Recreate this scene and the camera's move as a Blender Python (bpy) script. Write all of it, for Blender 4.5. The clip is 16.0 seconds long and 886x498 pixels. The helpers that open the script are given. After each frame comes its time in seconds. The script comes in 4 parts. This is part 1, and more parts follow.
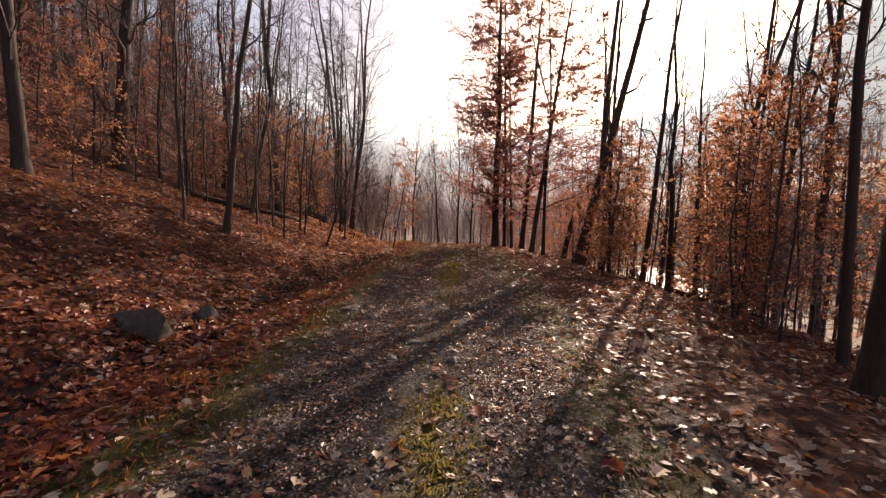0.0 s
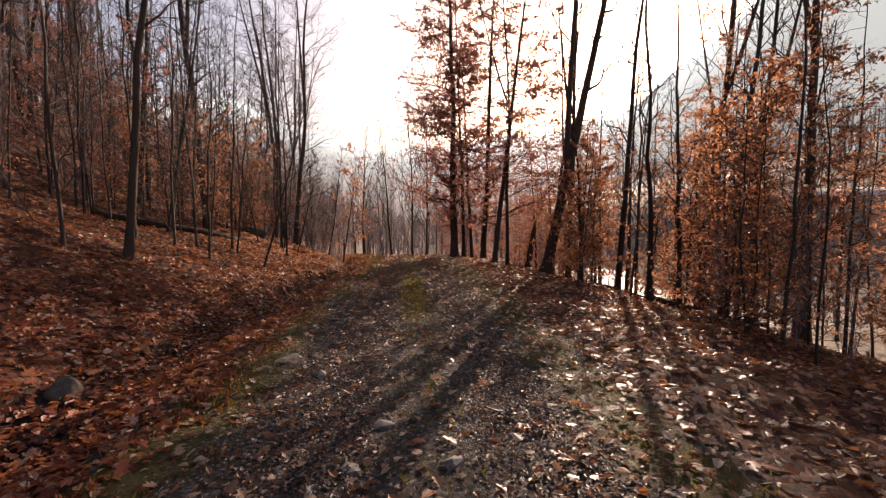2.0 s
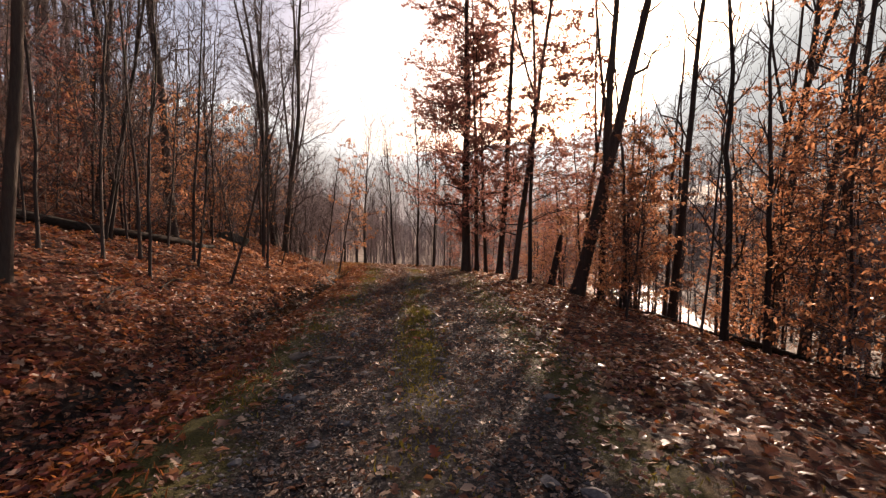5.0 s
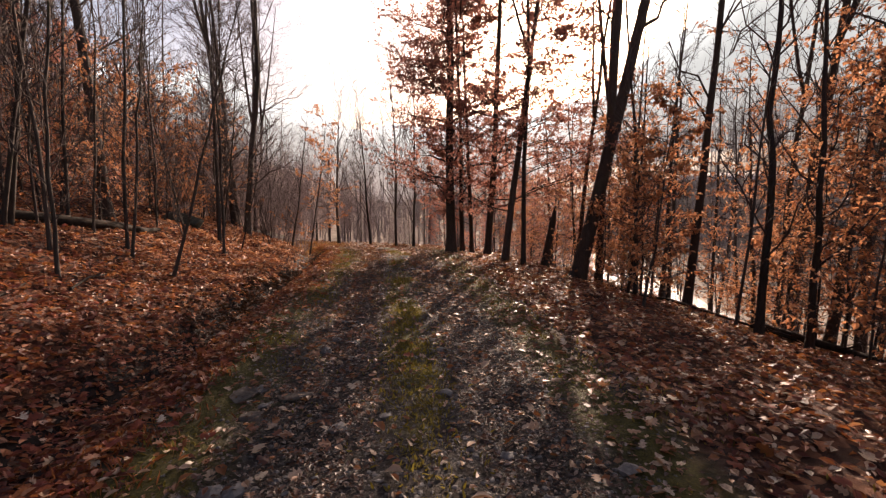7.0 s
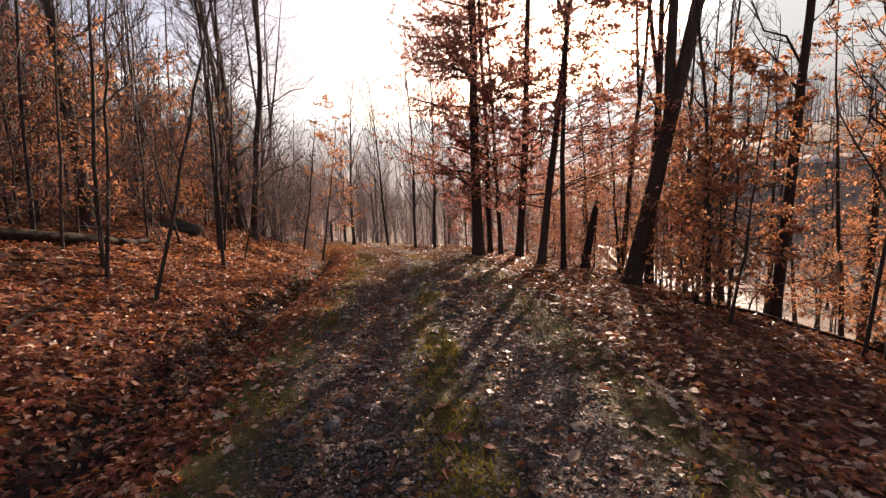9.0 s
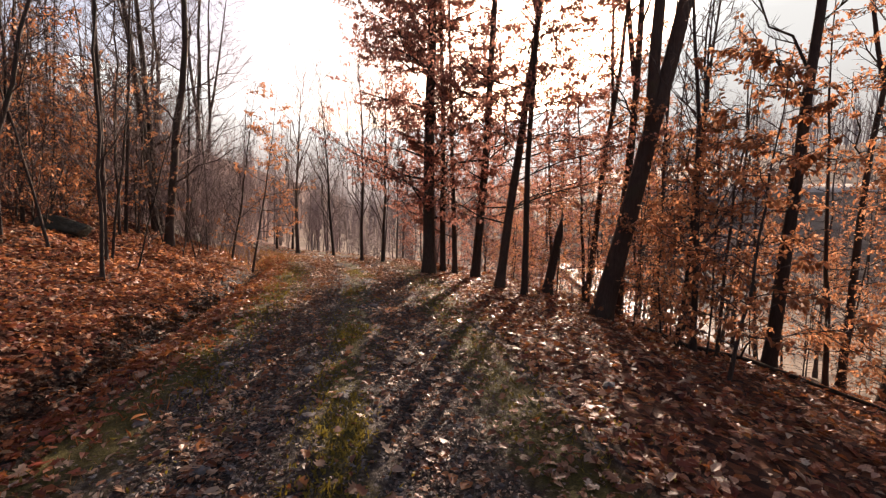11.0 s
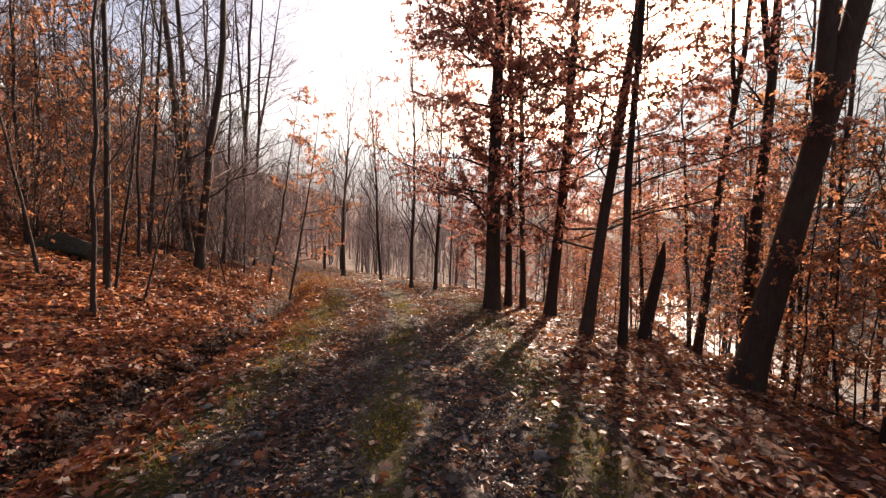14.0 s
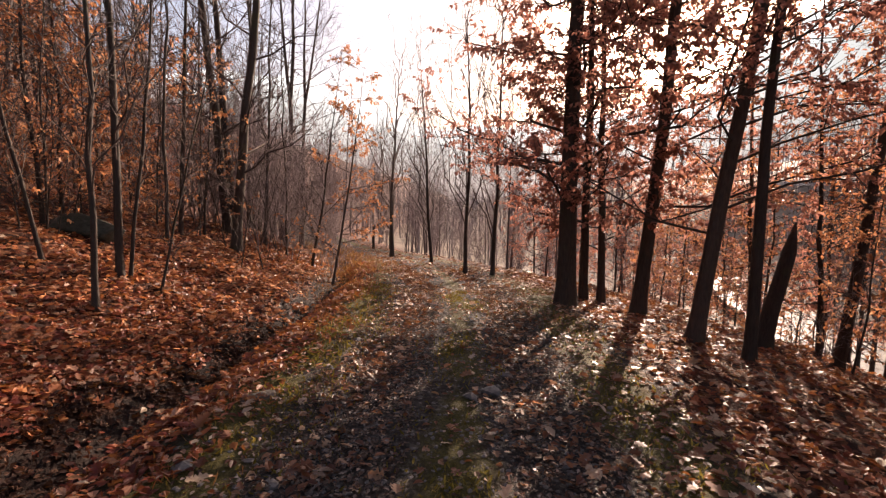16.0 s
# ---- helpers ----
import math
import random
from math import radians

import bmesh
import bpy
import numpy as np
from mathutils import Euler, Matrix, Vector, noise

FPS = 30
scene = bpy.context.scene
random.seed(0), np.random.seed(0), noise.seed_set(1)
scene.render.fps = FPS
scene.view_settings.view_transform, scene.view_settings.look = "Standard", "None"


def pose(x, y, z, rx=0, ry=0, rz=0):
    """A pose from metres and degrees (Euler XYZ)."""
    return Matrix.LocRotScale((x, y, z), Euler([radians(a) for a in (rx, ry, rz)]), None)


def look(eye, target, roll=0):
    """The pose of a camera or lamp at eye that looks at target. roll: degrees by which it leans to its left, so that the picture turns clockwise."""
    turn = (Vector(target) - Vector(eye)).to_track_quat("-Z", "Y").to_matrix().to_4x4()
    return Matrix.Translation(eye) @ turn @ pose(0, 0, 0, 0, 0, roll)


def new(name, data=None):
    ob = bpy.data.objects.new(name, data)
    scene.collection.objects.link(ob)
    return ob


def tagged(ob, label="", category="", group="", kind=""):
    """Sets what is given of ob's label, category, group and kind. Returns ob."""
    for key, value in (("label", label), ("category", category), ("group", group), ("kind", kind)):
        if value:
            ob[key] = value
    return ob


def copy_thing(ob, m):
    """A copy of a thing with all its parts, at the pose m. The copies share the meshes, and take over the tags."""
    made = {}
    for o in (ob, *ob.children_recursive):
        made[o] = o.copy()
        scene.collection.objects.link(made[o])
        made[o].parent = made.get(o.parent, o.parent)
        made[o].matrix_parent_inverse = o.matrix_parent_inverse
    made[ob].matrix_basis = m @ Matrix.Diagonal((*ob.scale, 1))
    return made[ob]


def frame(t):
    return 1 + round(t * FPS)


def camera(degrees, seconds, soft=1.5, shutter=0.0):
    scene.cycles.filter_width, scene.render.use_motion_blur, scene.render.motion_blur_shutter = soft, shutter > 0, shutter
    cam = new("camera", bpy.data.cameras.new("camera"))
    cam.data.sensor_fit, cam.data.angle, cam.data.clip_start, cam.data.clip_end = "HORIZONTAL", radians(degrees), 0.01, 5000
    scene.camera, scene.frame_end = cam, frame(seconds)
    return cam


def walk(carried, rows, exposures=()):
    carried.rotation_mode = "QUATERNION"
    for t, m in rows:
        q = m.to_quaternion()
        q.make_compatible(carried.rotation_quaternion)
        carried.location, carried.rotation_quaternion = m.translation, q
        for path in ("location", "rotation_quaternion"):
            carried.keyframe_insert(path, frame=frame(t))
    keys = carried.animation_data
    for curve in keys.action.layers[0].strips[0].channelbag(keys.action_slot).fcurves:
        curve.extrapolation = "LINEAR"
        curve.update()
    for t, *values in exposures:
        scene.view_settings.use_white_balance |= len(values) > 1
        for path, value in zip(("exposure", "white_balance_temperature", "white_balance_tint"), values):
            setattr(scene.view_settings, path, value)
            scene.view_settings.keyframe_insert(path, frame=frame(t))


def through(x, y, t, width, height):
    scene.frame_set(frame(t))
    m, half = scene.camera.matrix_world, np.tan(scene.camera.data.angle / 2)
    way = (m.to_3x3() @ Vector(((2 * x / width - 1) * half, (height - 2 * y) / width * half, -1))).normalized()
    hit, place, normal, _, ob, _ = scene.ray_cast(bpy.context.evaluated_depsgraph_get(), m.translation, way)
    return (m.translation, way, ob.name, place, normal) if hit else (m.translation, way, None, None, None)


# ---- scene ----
cam = camera(87.3, 16.0, soft=1.3)
PATH = [
    (0, (0.312, -0.478, 1.443), (0.238, 1.514, 1.287), 1.40),
    (0.5, (0.184, 0.090, 1.450), (0.256, 2.086, 1.338), 0.20),
    (1, (0.172, 0.386, 1.458), (0.278, 2.379, 1.332), -0.60),
    (1.5, (0.116, 0.836, 1.467), (0.218, 2.831, 1.360), 0.40),
    (2, (0.027, 1.354, 1.474), (0.165, 3.345, 1.355), -0.60),
    (2.5, (0.100, 1.822, 1.488), (0.260, 3.809, 1.330), -0.70),
    (3, (0.127, 2.251, 1.522), (0.221, 4.244, 1.383), 0.40),
    (3.5, (0.070, 2.759, 1.550), (0.192, 4.751, 1.427), 0.40),
    (4, (0.067, 3.215, 1.560), (0.214, 5.206, 1.444), 0.00),
    (4.2, (0.074, 3.443, 1.583), (0.206, 5.437, 1.503), -0.20),
    (6.3, (0.028, 5.608, 1.595), (0.158, 7.599, 1.459), 1.60),
    (6.5, (-0.040, 5.811, 1.572), (0.144, 7.798, 1.433), 1.30),
    (7, (-0.103, 6.080, 1.648), (0.118, 8.057, 1.441), -0.20),
    (7.5, (-0.115, 6.484, 1.699), (0.021, 8.471, 1.519), -1.10),
    (8, (-0.208, 7.103, 1.623), (-0.113, 9.093, 1.447), 1.00),
    (8.5, (-0.266, 7.488, 1.654), (-0.094, 9.472, 1.465), -0.70),
    (9, (-0.216, 7.865, 1.731), (-0.065, 9.846, 1.503), -1.80),
    (9.2, (-0.208, 7.987, 1.733), (-0.064, 9.968, 1.500), -1.30),
    (11.3, (0.345, 9.897, 1.691), (0.701, 11.859, 1.531), 0.40),
    (11.5, (0.312, 10.012, 1.709), (0.668, 11.976, 1.578), -0.90),
    (12, (0.355, 10.378, 1.693), (0.659, 12.345, 1.502), -1.30),
    (12.5, (0.420, 10.794, 1.733), (0.665, 12.773, 1.586), -0.30),
    (13, (0.339, 11.339, 1.660), (0.607, 13.317, 1.529), 1.00),
    (13.5, (0.301, 11.556, 1.735), (0.542, 13.538, 1.604), 0.00),
    (14, (0.296, 12.033, 1.711), (0.406, 14.027, 1.604), 1.50),
    (14.5, (0.249, 12.537, 1.683), (0.245, 14.531, 1.529), 1.80),
    (15, (0.167, 12.951, 1.681), (0.139, 14.942, 1.496), -1.20),
    (15.5, (0.198, 13.388, 1.684), (0.119, 15.378, 1.502), -0.20),
    (16, (0.142, 13.710, 1.685), (0.041, 15.697, 1.479), 1.30),
]
walk(cam, [(t, look(eye, target, roll)) for t, eye, target, roll in PATH], [(0.0, 0.9, 7750, 27), (4.0, 0.75, 7750, 27), (7.5, 0.98, 7750, 27), (11.5, 1.18, 7750, 27), (16.0, 1.2, 7750, 27)])
# ---- world, sun, exposure
SUN_AZ, SUN_EL = radians(25), radians(21)
world = bpy.data.worlds.new("world")
scene.world = world
world.use_nodes = True
wn = world.node_tree.nodes
sky = wn.new("ShaderNodeTexSky")
sky.sky_type = "NISHITA"
sky.sun_disc = False
sky.sun_elevation, sky.sun_rotation = SUN_EL, SUN_AZ
sky.air_density, sky.dust_density, sky.ozone_density = 1.0, 2.5, 1.0
wn["Background"].inputs["Strength"].default_value = 0.105
world.node_tree.links.new(sky.outputs["Color"], wn["Background"].inputs["Color"])
sun = new("sun", bpy.data.lights.new("sun", "SUN"))
sun.data.energy, sun.data.angle, sun.data.color = 5.0, radians(0.6), (1.0, 0.9, 0.76)
SUN_DIR = Vector((math.sin(SUN_AZ) * math.cos(SUN_EL), math.cos(SUN_AZ) * math.cos(SUN_EL), math.sin(SUN_EL)))
sun.matrix_world = look(SUN_DIR * 60, (0, 0, 0))
# ---- materials
class Nodes:
    def __init__(self, name):
        self.mat = bpy.data.materials.new(name)
        self.mat.use_nodes = True
        self.tree = self.mat.node_tree
        self.bsdf = self.tree.nodes["Principled BSDF"]
        self.out = self.tree.nodes["Material Output"]

    def add(self, kind, **values):
        node = self.tree.nodes.new(kind)
        for key, value in values.items():
            node.inputs[key].default_value = value
        return node

    def link(self, a, b):
        self.tree.links.new(a, b)

    def coords(self, scale=(1, 1, 1)):
        c = self.add("ShaderNodeTexCoord")
        m = self.add("ShaderNodeMapping")
        m.inputs["Scale"].default_value = scale
        self.link(c.outputs["Object"], m.inputs["Vector"])
        return m.outputs["Vector"]

    def noise(self, vec, scale, detail=4, rough=0.6):
        n = self.add("ShaderNodeTexNoise", Scale=scale, Detail=detail, Roughness=rough)
        self.link(vec, n.inputs["Vector"])
        return n.outputs["Fac"]

    def ramp(self, fac, stops):
        r = self.add("ShaderNodeValToRGB")
        e = r.color_ramp.elements
        while len(e) < len(stops):
            e.new(0.5)
        for el, (p, c) in zip(e, stops):
            el.position = p
            el.color = (*c, 1) if isinstance(c, tuple) else (c, c, c, 1)
        self.link(fac, r.inputs["Fac"])
        return r.outputs["Color"]

    def mix(self, fac, a, b, mode="MIX"):
        m = self.tree.nodes.new("ShaderNodeMix")
        m.data_type, m.blend_type = "RGBA", mode
        for sock, v in ((m.inputs[0], fac), (m.inputs[6], a), (m.inputs[7], b)):
            if hasattr(v, "links"):
                self.link(v, sock)
            else:
                sock.default_value = v if isinstance(v, float) else (*v, 1)
        return m.outputs[2]

    def math(self, op, a, b=0.0):
        m = self.tree.nodes.new("ShaderNodeMath")
        m.operation = op
        for sock, v in zip(m.inputs, (a, b)):
            if hasattr(v, "links"):
                self.link(v, sock)
            else:
                sock.default_value = v
        return m.outputs[0]

    def bump(self, height, strength, distance):
        b = self.add("ShaderNodeBump", Strength=strength, Distance=distance)
        self.link(height, b.inputs["Height"])
        self.link(b.outputs["Normal"], self.bsdf.inputs["Normal"])

    def finish(self, colour, rough, spec=0.3):
        if hasattr(colour, "links"):
            self.link(colour, self.bsdf.inputs["Base Color"])
        else:
            self.bsdf.inputs["Base Color"].default_value = (*colour, 1)
        if hasattr(rough, "links"):
            self.link(rough, self.bsdf.inputs["Roughness"])
        else:
            self.bsdf.inputs["Roughness"].default_value = rough
        self.bsdf.inputs["Specular IOR Level"].default_value = spec
        return self.mat


def bark_material(name, dark, light, moss=0.0):
    n = Nodes(name)
    v = n.coords((1, 1, 0.16))
    fur = n.noise(v, 42, 5, 0.65)
    big = n.noise(n.coords((1, 1, 0.5)), 3.0, 3)
    rnd = n.add("ShaderNodeObjectInfo").outputs["Random"]
    col = n.ramp(fur, [(0.3, dark), (0.72, light)])
    col = n.mix(n.math("MULTIPLY", big, 0.7), col, tuple(c * 1.4 for c in light))
    tone = n.ramp(rnd, [(0.0, 0.75), (1.0, 1.15)])
    col = n.mix(1.0, col, tone, "MULTIPLY")
    if moss:
        m = n.ramp(n.noise(n.coords(), 2.2, 4), [(0.55, 0.0), (0.68, moss)])
        col = n.mix(m, col, (0.07, 0.085, 0.025))
    n.bump(fur, 0.8, 0.02)
    return n.finish(col, 0.85, 0.25)


def leaf_material(name, stops, through=0.45, rough=0.55, glow=(0.85, 0.32, 0.09), spec=0.22):
    """Dry leaves: colour by leaf, with veins' mottling; light shines through them."""
    n = Nodes(name)
    isl = n.add("ShaderNodeNewGeometry").outputs["Random Per Island"]
    col = n.ramp(isl, stops)
    spot = n.noise(n.coords(), 60, 2)
    col = n.mix(n.ramp(spot, [(0.35, 0.0), (0.75, 0.55)]), col, tuple(0.45 * c for c in stops[0][1]))
    n.finish(col, rough, spec)
    t = n.add("ShaderNodeBsdfTranslucent")
    n.link(n.mix(0.55, col, glow, "MIX"), t.inputs["Color"])
    m = n.add("ShaderNodeMixShader", Fac=through)
    n.link(n.bsdf.outputs[0], m.inputs[1])
    n.link(t.outputs[0], m.inputs[2])
    n.link(m.outputs[0], n.out.inputs["Surface"])
    return n.mat


def ground_material():
    """Wet gravel track with moss on its crown and edges, leaf mould on both sides."""
    n = Nodes("woodland_ground")
    at = n.add("ShaderNodeAttribute")
    at.attribute_name = "across"
    u = at.outputs["Fac"]
    v = n.coords()
    fine, mid, big = n.noise(v, 55, 3), n.noise(v, 9, 4), n.noise(v, 1.3, 4)
    vor = n.add("ShaderNodeTexVoronoi", Scale=38.0, Randomness=1.0)
    n.link(v, vor.inputs["Vector"])
    cell = n.add("ShaderNodeSeparateColor")
    n.link(vor.outputs["Color"], cell.inputs["Color"])
    gravel = n.ramp(cell.outputs[0], [(0.0, (0.022, 0.018, 0.016)), (0.6, (0.06, 0.048, 0.04)), (0.95, (0.118, 0.099, 0.087)), (1.0, (0.22, 0.195, 0.18))])
    mud = n.ramp(mid, [(0.35, (0.016, 0.011, 0.008)), (0.7, (0.04, 0.029, 0.022))])
    gravel = n.mix(n.ramp(mid, [(0.42, 0.0), (0.6, 0.75)]), gravel, mud)
    moss = n.ramp(fine, [(0.3, (0.032, 0.026, 0.008)), (0.6, (0.09, 0.075, 0.018)), (0.8, (0.18, 0.145, 0.035))])
    # moss lies on the crown and along both edges of the track
    crown = n.math("SUBTRACT", 1.0, n.math("MULTIPLY", n.math("ABSOLUTE", n.math("SUBTRACT", u, 0.1)), 2.4))
    place = n.add("ShaderNodeSeparateXYZ")
    n.link(v, place.inputs["Vector"])
    crown = n.math("MULTIPLY", crown, n.ramp(n.math("MULTIPLY", place.outputs["Y"], 0.04), [(0.1, 0.9), (0.18, 0.3), (0.33, 0.35), (0.43, 1.0)]))
    edge = n.math("SUBTRACT", 1.0, n.math("MULTIPLY", n.math("ABSOLUTE", n.math("SUBTRACT", n.math("ABSOLUTE", u), 1.68)), 1.45))
    where = n.math("MAXIMUM", n.math("MULTIPLY", crown, 0.8), edge)
    mask = n.ramp(n.math("ADD", n.math("MULTIPLY", where, 0.5), n.math("SUBTRACT", big, 0.2)), [(0.46, 0.0), (0.66, 0.95)])
    track = n.mix(mask, gravel, moss)
    vor2 = n.add("ShaderNodeTexVoronoi", Scale=13.0, Randomness=1.0)
    n.link(v, vor2.inputs["Vector"])
    cell2 = n.add("ShaderNodeSeparateColor")
    n.link(vor2.outputs["Color"], cell2.inputs["Color"])
    litter = n.ramp(cell2.outputs[1], [(0.0, (0.022, 0.008, 0.006)), (0.4, (0.065, 0.02, 0.011)), (0.75, (0.14, 0.045, 0.02)), (1.0, (0.24, 0.10, 0.05))])
    litter = n.mix(n.ramp(mid, [(0.4, 0.0), (0.75, 0.7)]), litter, (0.05, 0.024, 0.014))
    off = n.math("SUBTRACT", n.math("ABSOLUTE", n.math("SUBTRACT", u, -0.15)), 2.05)
    side = n.ramp(n.math("ADD", off, n.math("MULTIPLY", n.math("SUBTRACT", big, 0.5), 1.6)), [(0.0, 0.0), (0.55, 1.0)])
    n.bump(n.math("ADD", n.math("MULTIPLY", n.noise(v, 120, 4, 0.75), 0.8), mid), 0.9, 0.02)
    rough = n.ramp(mid, [(0.35, 0.7), (0.6, 0.92)])
    # dry valley ground, its colour lightened to stand for haze
    hazy_meadow = n.ramp(n.noise(v, 0.5, 5), [(0.3, (0.11, 0.08, 0.058)), (0.7, (0.27, 0.21, 0.155))])
    floor = n.ramp(n.math("MULTIPLY", u, 0.02), [(0.3, 0.0), (0.42, 1.0)])
    # damp soil along the ditch, darkened further for the shade in it
    damp_shade = n.math("SUBTRACT", 1.0, n.math("MULTIPLY", n.math("ABSOLUTE", n.math("ADD", u, 3.05)), 1.9))
    side_col = n.mix(n.ramp(n.math("ADD", damp_shade, n.math("SUBTRACT", big, 0.5)), [(-0.05, 0.0), (0.4, 0.95)]), litter, (0.018, 0.012, 0.01))
    return n.finish(n.mix(floor, n.mix(side, track, side_col), hazy_meadow), rough, 0.15)


def simple_material(name, a, b, scale, rough=0.8, bump=0.4, size=0.02, spec=0.3, squeeze=(1, 1, 1)):
    n = Nodes(name)
    f = n.noise(n.coords(squeeze), scale, 5)
    big = n.noise(n.coords(), scale * 0.13, 3)
    col = n.mix(n.ramp(big, [(0.3, 0.0), (0.7, 0.6)]), n.ramp(f, [(0.3, a), (0.7, b)]), tuple(0.6 * c for c in a))
    n.bump(f, bump, size)
    return n.finish(col, rough, spec)


BARK = bark_material("grey_brown_bark", (0.016, 0.011, 0.0085), (0.064, 0.048, 0.039), 0.25)
BARK_DARK = bark_material("dark_wet_bark", (0.016, 0.0095, 0.007), (0.075, 0.051, 0.038), 0.2)
BARK_GREY = bark_material("smooth_grey_bark", (0.05, 0.04, 0.036), (0.135, 0.11, 0.1))
TWIG = bark_material("twig_bark", (0.03, 0.02, 0.018), (0.095, 0.068, 0.058))
# lilac-grey twigs, kept pale partly to stand for haze
LILAC = bark_material("lilac_grey_bark", (0.1, 0.075, 0.075), (0.26, 0.2, 0.195))
COPPER = leaf_material("copper_leaves", [(0.0, (0.15, 0.04, 0.03)), (0.4, (0.27, 0.075, 0.05)), (0.75, (0.38, 0.13, 0.075)), (1.0, (0.5, 0.23, 0.15))], 0.62, 0.5, (0.7, 0.35, 0.27))
# the palest stop doubles as painted flecks of reflected sky
ORANGE = leaf_material("orange_leaves", [(0.0, (0.16, 0.042, 0.024)), (0.4, (0.3, 0.1, 0.045)), (0.75, (0.44, 0.18, 0.08)), (1.0, (0.66, 0.48, 0.33))], 0.6, 0.42, (0.82, 0.37, 0.18))
FALLEN = leaf_material("fallen_leaves", [(0.0, (0.06, 0.018, 0.012)), (0.4, (0.14, 0.045, 0.022)), (0.7, (0.24, 0.09, 0.04)), (0.9, (0.34, 0.18, 0.10)), (1.0, (0.48, 0.34, 0.23))], 0.2, 0.48, spec=0.4)
RUST = leaf_material("rust_leaves", [(0.0, (0.035, 0.008, 0.007)), (0.3, (0.13, 0.022, 0.016)), (0.6, (0.26, 0.055, 0.028)), (0.85, (0.42, 0.14, 0.055)), (1.0, (0.58, 0.36, 0.25))], 0.22, 0.5, spec=0.25)
PALE = leaf_material("pale_leaves", [(0.0, (0.2, 0.10, 0.06)), (0.5, (0.42, 0.28, 0.18)), (1.0, (0.66, 0.53, 0.39))], 0.2, 0.44, spec=0.3)
CRUMB = leaf_material("leaf_crumbs", [(0.0, (0.018, 0.012, 0.01)), (0.45, (0.08, 0.054, 0.044)), (0.8, (0.16, 0.115, 0.094)), (1.0, (0.34, 0.27, 0.225))], 0.1, 0.55, spec=0.3)
MOSS = leaf_material("olive_moss", [(0.0, (0.068, 0.05, 0.01)), (0.6, (0.165, 0.125, 0.027)), (1.0, (0.3, 0.225, 0.055))], 0.35, 0.7, (0.4, 0.31, 0.05))
# wet leaf scraps whose dark tone also carries the ditch's shade
SODDEN_SHADE = leaf_material("sodden_leaves", [(0.0, (0.012, 0.006, 0.005)), (0.6, (0.045, 0.018, 0.011)), (1.0, (0.12, 0.055, 0.032))], 0.05, 0.85)
VERGE = leaf_material("verge_grass", [(0.0, (0.11, 0.024, 0.012)), (0.5, (0.24, 0.064, 0.025)), (0.9, (0.36, 0.13, 0.045)), (1.0, (0.36, 0.22, 0.08))], 0.3, 0.6)
GROUND = ground_material()
STONE = simple_material("grey_stone", (0.06, 0.052, 0.05), (0.24, 0.215, 0.2), 22, 0.7, 0.6, 0.01)
BOULDER = simple_material("brown_grey_boulder", (0.06, 0.046, 0.037), (0.145, 0.115, 0.092), 9, 0.9, 0.8, 0.03)
MOSSY = simple_material("mossy_rock", (0.03, 0.034, 0.02), (0.10, 0.10, 0.085), 14, 0.85, 0.7, 0.03)
DEADWOOD = simple_material("rotten_wood", (0.02, 0.014, 0.01), (0.075, 0.055, 0.04), 18, 0.9, 0.8, 0.02, 0.2, (0.2, 1, 1))
GRASS = leaf_material("dry_grass", [(0.0, (0.14, 0.08, 0.03)), (0.6, (0.25, 0.16, 0.065)), (1.0, (0.38, 0.27, 0.13))], 0.3)
# distant woods: base colours paled to stand for the haze over them
HAZY_HILLWOOD = simple_material("hillside_woods", (0.12, 0.088, 0.07), (0.3, 0.235, 0.195), 3, 0.95, 0.1)
HAZY_FARWOOD = simple_material("far_woods", (0.2, 0.17, 0.165), (0.34, 0.305, 0.3), 3, 0.95, 0.1)
ROADMAT = simple_material("pale_gravel_road", (0.5, 0.43, 0.36), (0.64, 0.56, 0.47), 8, 0.85)
wat = Nodes("river_water")
wat.bump(wat.noise(wat.coords((1, 0.4, 1)), 3, 4), 1.0, 0.12)
WATER = wat.finish((0.10, 0.09, 0.08), 0.5, 0.1)
# glowing backdrop: haze painted by height, glare brighter towards the sun and crest
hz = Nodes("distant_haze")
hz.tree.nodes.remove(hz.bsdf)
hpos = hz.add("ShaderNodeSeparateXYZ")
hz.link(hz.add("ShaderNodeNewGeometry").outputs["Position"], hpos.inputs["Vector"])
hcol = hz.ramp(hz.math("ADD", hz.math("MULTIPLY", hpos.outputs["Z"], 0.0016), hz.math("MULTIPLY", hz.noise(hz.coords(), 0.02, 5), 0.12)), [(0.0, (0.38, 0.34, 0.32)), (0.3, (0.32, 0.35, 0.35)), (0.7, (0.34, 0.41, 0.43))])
hglare = hz.ramp(hz.math("MULTIPLY", hpos.outputs["X"], 0.001), [(0.0, 1.05), (0.2, 1.15), (0.5, 1.35), (0.66, 1.15), (0.9, 0.85)])
hcol = hz.mix(1.0, hcol, hglare, "MULTIPLY")
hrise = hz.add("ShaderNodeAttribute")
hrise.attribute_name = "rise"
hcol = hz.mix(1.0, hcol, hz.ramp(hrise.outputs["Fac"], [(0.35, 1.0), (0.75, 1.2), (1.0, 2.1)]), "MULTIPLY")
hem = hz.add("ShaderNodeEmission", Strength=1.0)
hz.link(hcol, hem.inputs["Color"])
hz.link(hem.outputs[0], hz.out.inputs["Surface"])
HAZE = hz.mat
# ---- the lie of the land: a woodland track on a shelf of a valley side
def track_x(y):
    """Centre line of the track: straight, then bending away to the left beyond the brow."""
    y = np.asarray(y, float)
    return np.where(y < 20, 0.0, np.where(y < 44, -0.0139 * (y - 20) ** 2, -8.0 - 0.55 * (y - 44)))


